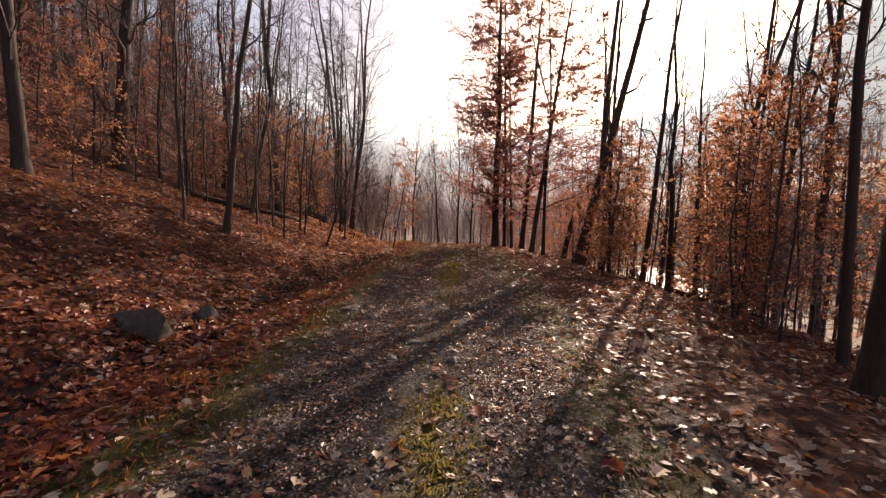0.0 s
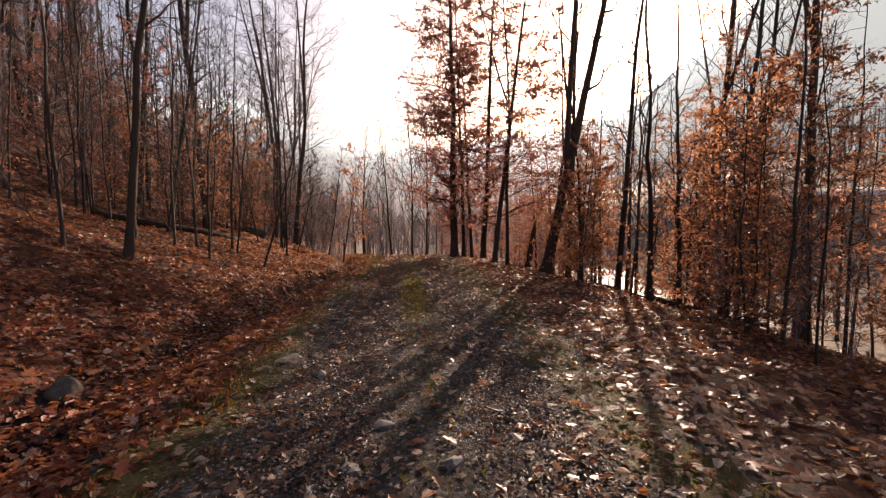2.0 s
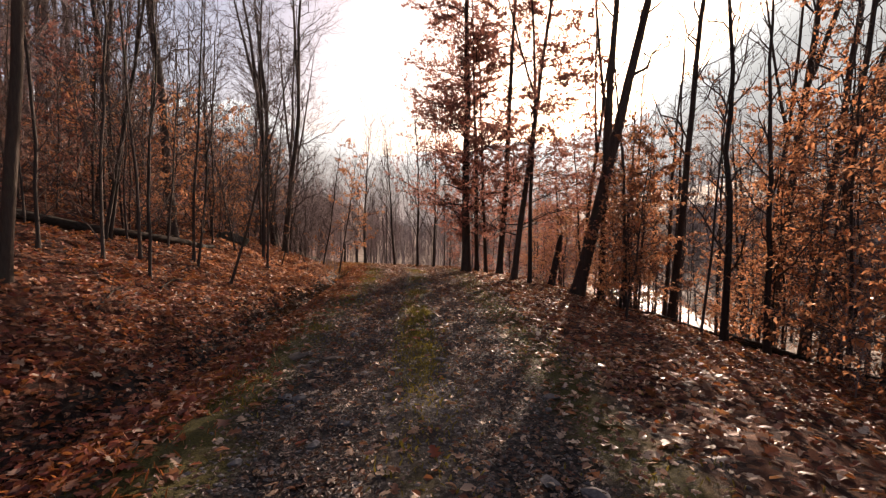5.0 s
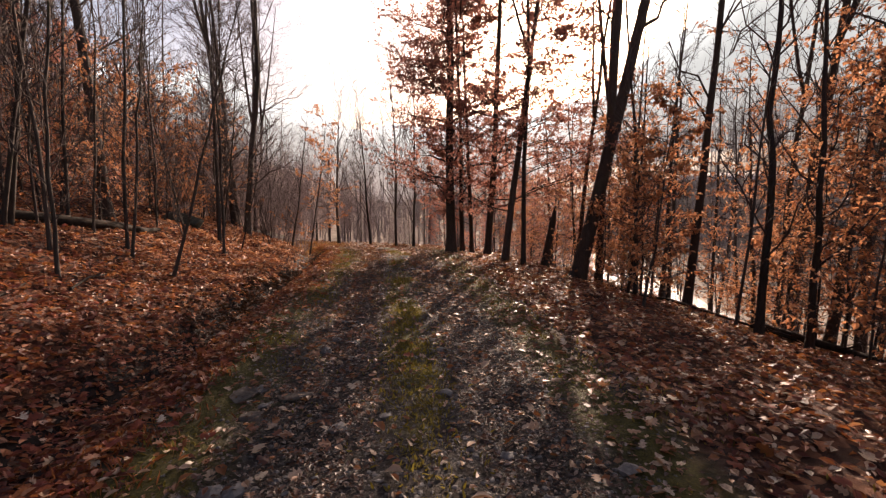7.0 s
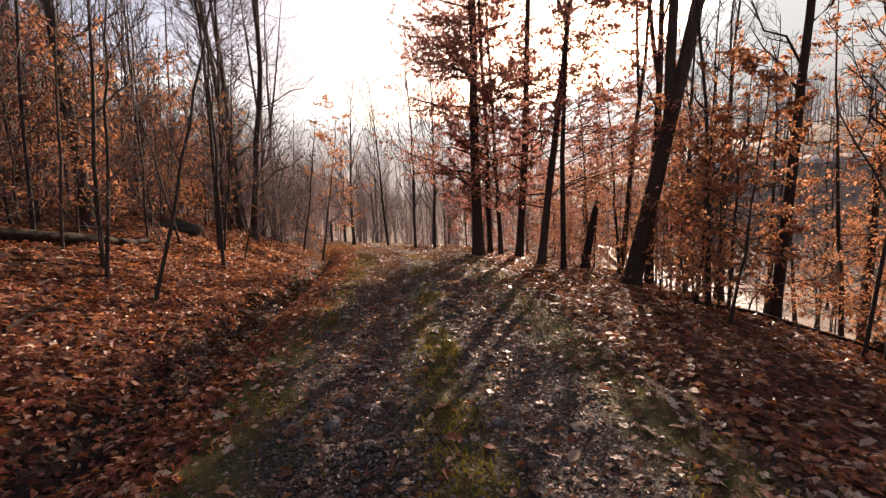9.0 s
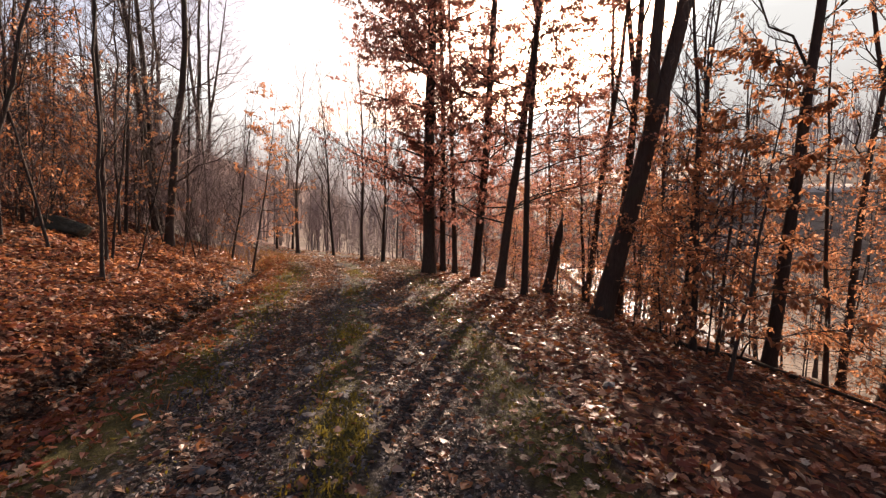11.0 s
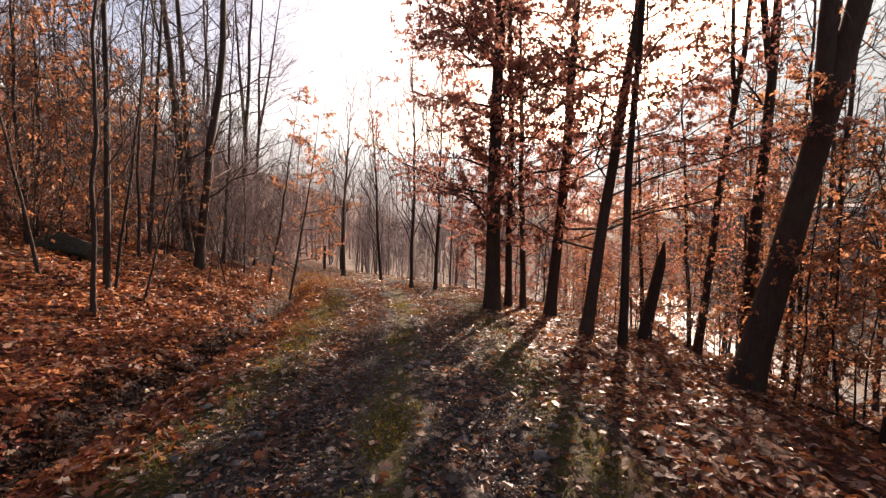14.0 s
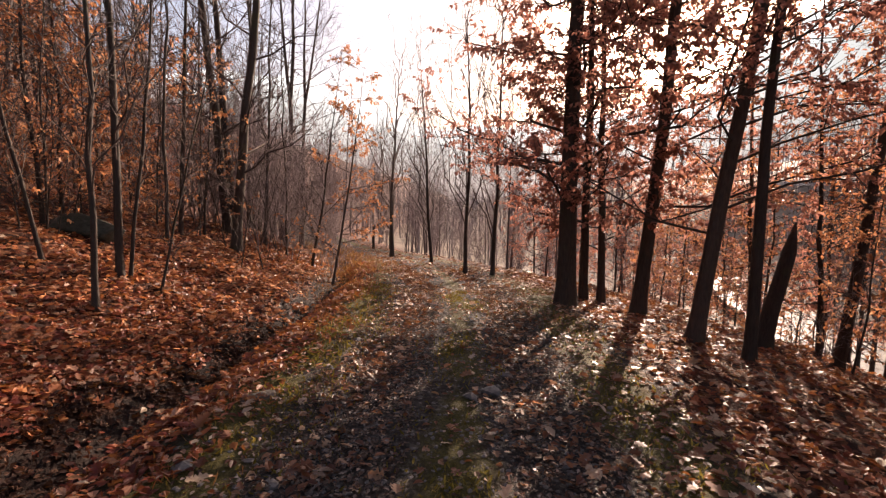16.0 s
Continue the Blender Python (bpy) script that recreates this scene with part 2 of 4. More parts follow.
def smooth(v, a, b):
    s = np.clip((v - a) / (b - a), 0, 1)
    return s * s * (3 - 2 * s)


def ramp(v, a, b, width=0.6):
    """Grows with slope 1 from a to b, with rounded ends."""
    def soft(q):
        return np.where(q > 12, q, np.log1p(np.exp(np.minimum(q, 12))))
    return width * (soft((v - a) / width) - soft((v - b) / width))


def ground_z(x, y):
    x, y = np.asarray(x, float), np.asarray(y, float)
    u = x - track_x(np.minimum(y, 90.0))
    z = -0.08 - 0.002 * np.clip(y, -5, 22) - 0.068 * ramp(y, 23, 45, 0.9) + 0.03 * ramp(y, 52, 90, 4.0)
    # wheel ruts and the low crown between them
    z = z - 0.045 * np.exp(-((u + 0.78) / 0.3) ** 2) - 0.045 * np.exp(-((u - 0.72) / 0.3) ** 2)
    # ditch and bank uphill
    v = -u
    ditch = np.interp(y, [-5, 8, 14, 20, 28, 40], [0.14, 0.18, 0.5, 0.66, 0.35, 0.1])
    k1 = np.interp(y, [6, 18, 30, 45], [0.52, 0.40, 0.36, 0.2])
    k2 = np.interp(y, [6, 18, 40], [0.40, 0.24, 0.26])
    z = z - ditch * smooth(v, 2.1, 2.95) + k1 * ramp(v, 3.35, 6.5, 0.12) + 0.55 * ditch * smooth(v, 2.95, 3.7) + k2 * ramp(v, 6.5, 120, 0.8)
    # shoulder and slope down to the valley floor, then the far side of the valley
    brow = np.interp(y, [9, 14, 19], [7.8, 7.2, 5.2])
    z = z - 0.06 * ramp(u, 1.8, 3.2, 0.3) - 0.18 * ramp(u, 3.3, brow, 0.4) - 0.32 * ramp(u, brow, 19.5, 0.5)
    z = z + 0.40 * ramp(u, 52, 84, 2.0) + 0.25 * ramp(u, 92, 130, 3.0)
    # the hill steepens above the bank
    z = z + 0.52 * ramp(-u, 10.5, 30, 1.2) + 0.12 * ramp(-u, 30, 90, 3.0)
    return z


def river_x(y):
    return 19.5 + (y - 34) * 0.27
# ---- mesh tools
def mesh_object(name, verts, faces, material, parent=None, smooth_shade=True):
    """One mesh from arrays; faces: a list of index arrays, each (n, corners)."""
    me = bpy.data.meshes.new(name)
    verts = np.asarray(verts, np.float32).reshape(-1, 3)
    counts = np.concatenate([np.full(len(f), f.shape[1]) for f in faces]).astype(np.int32)
    corners = np.concatenate([f.reshape(-1) for f in faces]).astype(np.int32)
    me.vertices.add(len(verts))
    me.vertices.foreach_set("co", verts.reshape(-1))
    me.loops.add(len(corners))
    me.loops.foreach_set("vertex_index", corners)
    me.polygons.add(len(counts))
    me.polygons.foreach_set("loop_start", (np.cumsum(counts) - counts).astype(np.int32))
    me.polygons.foreach_set("use_smooth", np.full(len(counts), smooth_shade))
    me.update(calc_edges=True)
    me.validate()
    me.materials.append(material)
    ob = new(name, me)
    ob.parent = parent
    return ob


class Soup:
    """Gathers tubes and leaves for one mesh."""
    def __init__(self):
        self.v, self.f, self.n = [], [], 0

    def put(self, verts, faces):
        verts = verts.reshape(-1, 3)
        self.v.append(verts)
        self.f.extend(f + self.n for f in faces)
        self.n += len(verts)

    def tubes(self, pts, rad, sides):
        """pts (n, k, 3), rad (n, k): n tubes of k rings."""
        n, k, _ = pts.shape
        if n == 0:
            return
        tan = np.gradient(pts, axis=1)
        tan /= np.linalg.norm(tan, axis=2, keepdims=True) + 1e-9
        ref = np.where(np.abs(tan[..., 2:3]) > 0.8, np.array([1.0, 0.3, 0]), np.array([0, 0, 1.0]))
        a = np.cross(tan, ref)
        a /= np.linalg.norm(a, axis=2, keepdims=True) + 1e-9
        b = np.cross(tan, a)
        ang = np.arange(sides) * 2 * np.pi / sides
        ring = a[:, :, None] * np.cos(ang)[:, None] + b[:, :, None] * np.sin(ang)[:, None]
        verts = pts[:, :, None] + ring * rad[:, :, None, None]
        i = np.arange(n)[:, None, None] * k * sides
        j = np.arange(k - 1)[None, :, None] * sides
        s = np.arange(sides)[None, None, :]
        s2 = (s + 1) % sides
        quads = np.stack([i + j + s, i + j + s2, i + j + sides + s2, i + j + sides + s], -1).reshape(-1, 4)
        caps = (np.arange(n)[:, None] * k * sides + (k - 1) * sides + np.arange(sides)[None])
        self.put(verts, [quads, caps] if sides > 3 else [quads])

    def spikes(self, pts, rad):
        """Three-sided twigs that end in a point; pts (n, k, 3), rad (n,)."""
        n, k, _ = pts.shape
        tan = pts[:, -1] - pts[:, 0]
        tan /= np.linalg.norm(tan, axis=1, keepdims=True) + 1e-9
        a = np.cross(tan, np.array([0.31, 0.2, 0.93]))
        a /= np.linalg.norm(a, axis=1, keepdims=True) + 1e-9
        b = np.cross(tan, a)
        ang = np.arange(3) * 2 * np.pi / 3
        ring = a[:, None] * np.cos(ang)[:, None] + b[:, None] * np.sin(ang)[:, None]
        w = np.linspace(1, 0.35, k)[: k - 1]
        body = pts[:, : k - 1, None] + ring[:, None] * (rad[:, None] * w)[..., None, None]
        verts = np.concatenate([body.reshape(n, -1, 3), pts[:, -1:]], 1)
        m = 3 * (k - 1) + 1
        base = np.arange(n)[:, None]
        faces = [np.concatenate([base * m + 3 * (k - 2) + s, base * m + 3 * (k - 2) + (s + 1) % 3, base * m + m - 1], 1) for s in range(3)]
        quads = [np.concatenate([base * m + 3 * j + s, base * m + 3 * j + (s + 1) % 3, base * m + 3 * (j + 1) + (s + 1) % 3, base * m + 3 * (j + 1) + s], 1) for j in range(k - 2) for s in range(3)]
        self.put(verts, faces + quads)

    def leaves(self, pos, along, up, size, width=0.55, fold=0.14, droop=0.1):
        """Folded oval leaves, four triangles each."""
        n = len(pos)
        if n == 0:
            return
        along = along / (np.linalg.norm(along, axis=1, keepdims=True) + 1e-9)
        side = np.cross(along, up)
        side /= np.linalg.norm(side, axis=1, keepdims=True) + 1e-9
        nor = np.cross(side, along)
        t = np.array([[0, 0, 0], [width * 0.5, 0.36, fold], [width * 0.36, 0.72, fold * 0.8], [0, 1.0, -droop],
                      [-width * 0.36, 0.72, fold * 0.8], [-width * 0.5, 0.36, fold]])
        verts = pos[:, None] + size[:, None, None] * (t[None, :, 0:1] * side[:, None] + t[None, :, 1:2] * along[:, None] + t[None, :, 2:3] * nor[:, None])
        base = np.arange(n)[:, None] * 6
        self.put(verts, [base + np.array([[0, 1, 2, 3]]), base + np.array([[0, 3, 4, 5]])])

    def lobed(self, pos, along, up, size, curl):
        """Lobed leaves (oak, maple), cut along the midrib."""
        n = len(pos)
        if n == 0:
            return
        along = along / (np.linalg.norm(along, axis=1, keepdims=True) + 1e-9)
        side = np.cross(along, up)
        side /= np.linalg.norm(side, axis=1, keepdims=True) + 1e-9
        nor = np.cross(side, along)
        half = [(0.0, 0.0), (0.2, 0.08), (0.44, 0.22), (0.2, 0.36), (0.5, 0.56), (0.2, 0.64), (0.24, 0.86), (0.0, 1.0)]
        t = np.array([(x, y) for x, y in half] + [(-x, y) for x, y in half[1:-1]])
        h = curl[:, None] * np.abs(t[None, :, 0]) * 1.1 - 0.25 * curl[:, None] * (t[None, :, 1] - 0.4) ** 2
        verts = pos[:, None] + size[:, None, None] * (t[None, :, 0:1] * side[:, None] + t[None, :, 1:2] * along[:, None] + h[..., None] * nor[:, None])
        base = np.arange(n)[:, None] * 14
        self.put(verts, [base + np.array([[0, 1, 2, 3, 4, 5, 6, 7]]), base + np.array([[0, 7, 13, 12, 11, 10, 9, 8]])])

    def make(self, name, material, parent=None, smooth_shade=True):
        return mesh_object(name, np.concatenate(self.v), self.f, material, parent, smooth_shade)


def polyline(pts, t):
    """Points and tangents at parameters t (n, m) along lines pts (n, k, 3)."""
    k = pts.shape[1]
    q = np.clip(t, 0, 0.9999) * (k - 1)
    i = q.astype(int)
    w = (q - i)[..., None]
    rows = np.arange(len(pts))[:, None]
    a, b = pts[rows, i], pts[rows, i + 1]
    d = b - a
    return a * (1 - w) + b * w, d / (np.linalg.norm(d, axis=2, keepdims=True) + 1e-9)


def shoots(rng, pts, length, rad, m, t0, ratio, spread, k, lift, flat=0.0, thin=0.55):
    """m side shoots on each line; returns their points, lengths and radii."""
    n = len(pts)
    t = t0 + (1 - t0) * (np.arange(m)[None] + rng.random((n, m))) / m
    p, d = polyline(pts, t)
    side = rng.normal(size=(n, m, 3))
    side[..., 2] *= 1 - flat
    side -= (side * d).sum(2, keepdims=True) * d
    side /= np.linalg.norm(side, axis=2, keepdims=True) + 1e-9
    way = d * np.cos(spread) + side * np.sin(spread)
    ln = length[:, None] * ratio * (1.1 - 0.6 * t) * rng.uniform(0.6, 1.25, (n, m))
    s = np.linspace(0, 1, k)
    line = p[:, :, None] + (ln[..., None] * s)[..., None] * way[:, :, None]
    line[..., 2] += ln[..., None] * lift * s ** 2
    line[:, :, 1:] += rng.normal(size=(n, m, k - 1, 3)) * (ln * 0.05)[..., None, None]
    r = (np.maximum(rad[:, None] * thin * (1.05 - 0.6 * t), 0.0022))[..., None] * np.linspace(1, 0.3, k)
    return line.reshape(n * m, k, 3), ln.reshape(-1), r.reshape(n * m, k)


def twist(rng, n):
    v = rng.normal(size=(n, 3))
    return v / np.linalg.norm(v, axis=1, keepdims=True)


def tree_shape(seed, height, r, lean=(0.0, 0.0), first=0.35, boughs=16, bough_len=0.2, rise=0.9, twigs=(5, 4), leaf=None,
               leaf_count=0, leaf_size=0.085, wiggle=0.02, fork=None, flat=0.0, sides=9, lift=0.25, top_taper=0.16, leaf_low=0.0, twig_r=0.005, bough_thin=0.42):
    """A forest-grown tree: (trunk, branches, foliage) as soups. rise: angle of the boughs from the trunk."""
    rng = np.random.default_rng(seed)
    k = 13
    s = np.linspace(0, 1, k)
    z = -0.35 + (height + 0.35) * s
    wob = np.cumsum(rng.normal(size=(k, 2)) * wiggle * height / k, axis=0) * np.minimum(1, s * 3)[:, None]
    line = np.stack([lean[0] * z + wob[:, 0], lean[1] * z + wob[:, 1], z], 1)
    # close rings near the foot give the flare its curve
    foot = np.array([0.25, 0.5, 0.75]) / (k - 1)
    extra, _ = polyline(line[None], foot[None] * 1.0)
    trunk = Soup()
    order = np.argsort(np.concatenate([s, foot]))
    allp = np.concatenate([line, extra[0]])[order]
    alls = np.concatenate([s, foot])[order]
    zz = np.maximum(-0.35 + (height + 0.35) * alls, 0)
    rr = r * ((1 - (1 - top_taper) * alls) + 0.38 * np.exp(-zz / (1.6 * r + 0.04)))
    trunk.tubes(allp[None], rr[None], sides)
    stems, slen, srad = [line], [height], [r]
    if fork:
        at, dx, dy = fork
        i = max(1, int(at * (k - 1)))
        q = line[i][None] + np.linspace(0, 1, 9)[:, None] * (line[-1] - line[i]) * 0.92
        g = np.linspace(0, 1, 9) ** 0.85
        q = q + np.stack([g * dx, g * dy, 0 * g], 1)
        trunk.tubes(q[None], (r * (0.72 * (1 - at * 0.5)) * np.linspace(1, 0.2, 9))[None], sides)
        stems.append(np.stack([np.interp(np.linspace(0, 8, k), np.arange(9), q[:, c]) for c in range(3)], 1))
        slen.append(height * (1 - at))
        srad.append(r * 0.6)
    stems = np.array(stems)
    wood, green = Soup(), Soup()
    n0 = len(stems)
    b, bl, br = shoots(rng, stems, np.full(n0, height * 1.0), np.array(srad) * 0.8, boughs // n0, first, bough_len, rise, 5, lift, flat, bough_thin)
    wood.tubes(b, np.maximum(br, 0.006), 4)
    t1, l1, r1 = shoots(rng, b, bl, br[:, 0], twigs[0], 0.15, 0.5, 0.75, 3, 0.12, flat)
    wood.spikes(t1, np.maximum(r1[:, 0], twig_r * 1.5))
    t2, l2, r2 = shoots(rng, t1, l1, r1[:, 0], twigs[1], 0.1, 0.62, 0.7, 2, 0.05, flat)
    wood.spikes(t2, np.maximum(r2[:, 0], twig_r))
    if leaf_count:
        pool = np.concatenate([t2, t1[:, ::2], t1[:, ::2]])
        if leaf_low:
            pool = pool[pool[:, 0, 2] < leaf_low * height]
        idx = rng.integers(0, len(pool), leaf_count)
        p, d = polyline(pool[idx], rng.uniform(0.25, 1.0, (leaf_count, 1)))
        p, d = p[:, 0], d[:, 0]
        along = d * 0.6 + twist(rng, leaf_count) * 0.7 + np.array([0, 0, -0.45])
        up = np.array([0, 0, 1.0]) + twist(rng, leaf_count) * 0.42
        green.leaves(p, along, up, leaf_size * rng.uniform(0.6, 1.25, leaf_count), 0.58, 0.16, 0.15)
    return trunk, wood, green


def tree_thing(name, label, category, shape, bark, leaves=None, group=""):
    trunk, wood, green = shape
    root = tagged(new(name), label, category, group)
    trunk.make("trunk", bark, root)
    wood.make("crown", {BARK_DARK: BARK, LILAC: LILAC, BARK_GREY: LILAC}.get(bark, TWIG), root)
    if green.n:
        green.make("foliage", leaves, root)
    return root


def stand(ob, x, y, turn=0.0, size=1.0):
    ob.matrix_basis = Matrix.Translation((x, y, float(ground_z(x, y)))) @ Matrix.Rotation(turn, 4, "Z") @ Matrix.Scale(size, 4)
    return ob


# ---- the ground: one sheet to the horizon, fine along the track
def spaced(a, b, step, reach, grow=1.16):
    mid = list(np.arange(a, b + step / 2, step))
    hi, s = [mid[-1]], step
    while hi[-1] < reach:
        s *= grow
        hi.append(hi[-1] + s)
    lo, s = [mid[0]], step
    while lo[-1] > -reach:
        s *= grow
        lo.append(lo[-1] - s)
    return np.array(lo[:0:-1] + mid + hi[1:])


gx, gy = spaced(-6.0, 6.0, 0.075, 1800), spaced(-1.5, 27.0, 0.085, 2200)
GX, GY = np.meshgrid(gx, gy)
GZ = ground_z(GX, GY)


def waves(x, y, seed, lengths, heights):
    rng = np.random.default_rng(seed)
    z = 0
    for ln, h in zip(lengths, heights):
        for _ in range(5):
            a, ph = rng.uniform(0, 2 * np.pi), rng.uniform(0, 2 * np.pi)
            w = ln * rng.uniform(0.7, 1.4)
            z = z + h * 0.5 * np.sin((x * np.cos(a) + y * np.sin(a)) * 2 * np.pi / w + ph)
    return z


def relief(x, y):
    u = np.abs(x - track_x(np.minimum(y, 90.0)))
    rough = np.interp(u, [1.2, 3.0, 8.0], [0.25, 0.7, 1.0])
    return rough * waves(x, y, 5, [0.35, 0.9, 2.6], [0.012, 0.022, 0.05])


def surface_z(x, y):
    return ground_z(x, y) + relief(x, y)


RX = river_x(GY)
GZ = GZ + relief(GX, GY) - 0.9 * np.exp(-((GX - RX) / 3.0) ** 4) * ((GY > -60) & (GY < 160))
nx, ny = len(gx), len(gy)
ii = (np.arange(ny - 1)[:, None] * nx + np.arange(nx - 1)[None]).reshape(-1)
ground = mesh_object("ground", np.stack([GX, GY, GZ], -1), [np.stack([ii, ii + 1, ii + nx + 1, ii + nx], 1)], GROUND)
tagged(ground, "gravel woodland track with mossy crown and leaf-covered banks", "ground", kind="structure")
across = ground.data.attributes.new("across", "FLOAT", "POINT")
across.data.foreach_set("value", (GX - track_x(np.minimum(GY, 90.0))).astype(np.float32).reshape(-1))

# ---- river on the valley floor and the pale road on the far slope
ry = np.linspace(-40, 150, 96)
rz = float(ground_z(river_x(34.0), 34.0)) - 0.25
rv = np.concatenate([np.stack([river_x(ry) + w, ry, np.full_like(ry, rz)], 1) for w in (-2.9, 0, 2.9)])
ri = np.arange(95)[:, None]
river = mesh_object("river", rv, [np.concatenate([ri, ri + 96, ri + 97, ri + 1], 1), np.concatenate([ri + 96, ri + 192, ri + 193, ri + 97], 1)], WATER)
tagged(river, "shallow river glinting on the valley floor", "water", kind="structure")
wy = np.linspace(-60, 89, 120)
wu = track_x(wy)
wv = np.concatenate([np.stack([wu + o, wy, ground_z(wu + o, wy) + h], 1) for o, h in ((79.3, -0.1), (79.6, 0.12), (82.2, 0.12), (82.5, -0.1))])
wi = np.arange(119)[:, None]
road = mesh_object("road", wv, [np.concatenate([wi + 120 * s, wi + 120 * (s + 1), wi + 120 * (s + 1) + 1, wi + 120 * s + 1], 1) for s in range(3)], ROADMAT)
tagged(road, "pale road along the opposite valley side", "road", kind="structure")

# ---- trees set one by one: x, y, lean x, lean y, radius, height
bare = "leafless forest tree with dark trunk and fine twigs"
FITTED = [
    ("beech", 2.01, 22.35, -0.009, -0, 0.177, 15),
    ("beech", 2.53, 23.12, -0.024, -0.001, 0.091, 13),
    ("beech", 2.9, 23.18, -0.042, -0.002, 0.082, 10),
    ("beech", 3.27, 22.15, 0.052, 0.003, 0.127, 15),
    ("beech", 3.5, 20.51, 0.11, 0.006, 0.116, 14),
    ("dark", 3.92, 19.89, -0.015, -0.001, 0.079, 13),
    ("snag", 5.21, 21.67, 0.17, 0.009, 0.126, 2.1),
    ("dark", 6.17, 21.31, 0.117, 0.006, 0.088, 13),
    ("pole", -4.73, 19.47, -0.035, -0.002, 0.043, 9),
    ("pole", -5.18, 20.52, -0.007, -0, 0.062, 11),
    ("pole", -5.14, 20.67, 0.113, 0.006, 0.032, 7),
    ("tall", -6.66, 26.63, -0.095, -0.005, 0.131, 15),
    ("tall", -6.63, 26.89, -0.048, -0.002, 0.118, 15),
    ("tall", -8.63, 35.29, 0.05, 0.003, 0.145, 16),
    ("tall", -8.41, 37.3, 0.034, 0.002, 0.131, 15),
    ("pole", -5.92, 20, -0.171, -0.009, 0.032, 6),
    ("pole", -4.61, 20.61, 0.235, 0.012, 0.023, 4),
    ("tall", -6.35, 23.91, 0.059, 0.003, 0.052, 11),
    ("forked", 5.02, 18.34, 0.214, -0.026, 0.203, 16),
    ("dark", 6.7, 20.6, 0.031, -0.004, 0.126, 14),
    ("pole", 5.86, 17.11, 0.07, -0.009, 0.042, 7),
    ("sapling", 5.01, 14.91, 0.098, -0.012, 0.031, 4.2),
    ("spray", 6.0, 16.3, 0.06, -0.012, 0.034, 5.0),
    ("spray", 7.9, 20.7, -0.03, 0.01, 0.05, 7.2),
    ("dark", 10.22, 22.68, 0.057, -0.007, 0.1, 12),
    ("pole", 8.6, 21.87, 0.03, -0.004, 0.079, 10),
    ("dark", 9.82, 16.54, 0.089, -0.01, 0.145, 15),
    ("dark", 9.94, 15.52, 0.111, -0.012, 0.121, 15),
    ("pole", 5.77, 16.58, -0.057, 0.006, 0.061, 8),
    ("pole", 6.01, 13.6, 0.069, -0.008, 0.031, 8),
    ("dark", 6.77, 16.09, 0.09, -0.01, 0.106, 14),
    ("pole", -5.32, 16.07, 0.091, -0.01, 0.036, 6),
    ("pole", -4.45, 15.84, 0.322, -0.036, 0.04, 6),
    ("pole", -5.12, 13.65, 0.031, -0.003, 0.034, 7),
    ("tall", -7.47, 19.13, -0.062, 0.007, 0.146, 16),
    ("tall", -5.83, 25.43, 0.075, -0.008, 0.132, 15),
    ("pole", -6.8, 14.94, 0.173, -0.019, 0.044, 8),
    ("pole", -6.8, 15.1, 0.208, -0.023, 0.054, 9),
    ("dark", -5.53, 10.92, 0.146, -0.009, 0.087, 12),
    ("pole", 7.26, 13.34, -0.03, 0.002, 0.072, 9),
    ("dark", 11.46, 16.09, 0.056, -0.003, 0.13, 15),
    ("dark", 11.87, 19.07, 0.049, -0.003, 0.102, 15),
    ("dark", 13.73, 16.95, 0.047, -0.003, 0.099, 14),
    ("tall", -7.74, 7.8, -0.051, -0.002, 0.131, 15),
    ("tall", -10.11, 13.42, 0.068, 0.003, 0.203, 16),
    ("dark", 5.71, 6.09, -0.012, -0, 0.077, 13),
    ("dark", 4.84, 4.61, 0.055, 0.002, 0.162, 14),
    ("dark", 10.04, 12.39, -0.005, -0, 0.13, 15),
    ("pole", 6.63, 13.77, -0.031, -0.001, 0.084, 10),
    ("valley", 0.12, 27.44, -0.019, 0.004, 0.066, 8.5),
    ("valley", 0.89, 26.75, 0.018, -0.003, 0.064, 8),
    ("valley", -3.28, 34.95, 0.029, -0.005, 0.105, 9),
    ("valley", -1.19, 31.52, -0.054, 0.01, 0.069, 8),
    ("sapling", -3.63, 26.53, 0.145, 0.007, 0.043, 6),
    ("pole", -6.39, 28.4, 0.048, 0.002, 0.066, 9),
    ("pole", -4.54, 27.49, 0.153, 0.008, 0.046, 6),
]
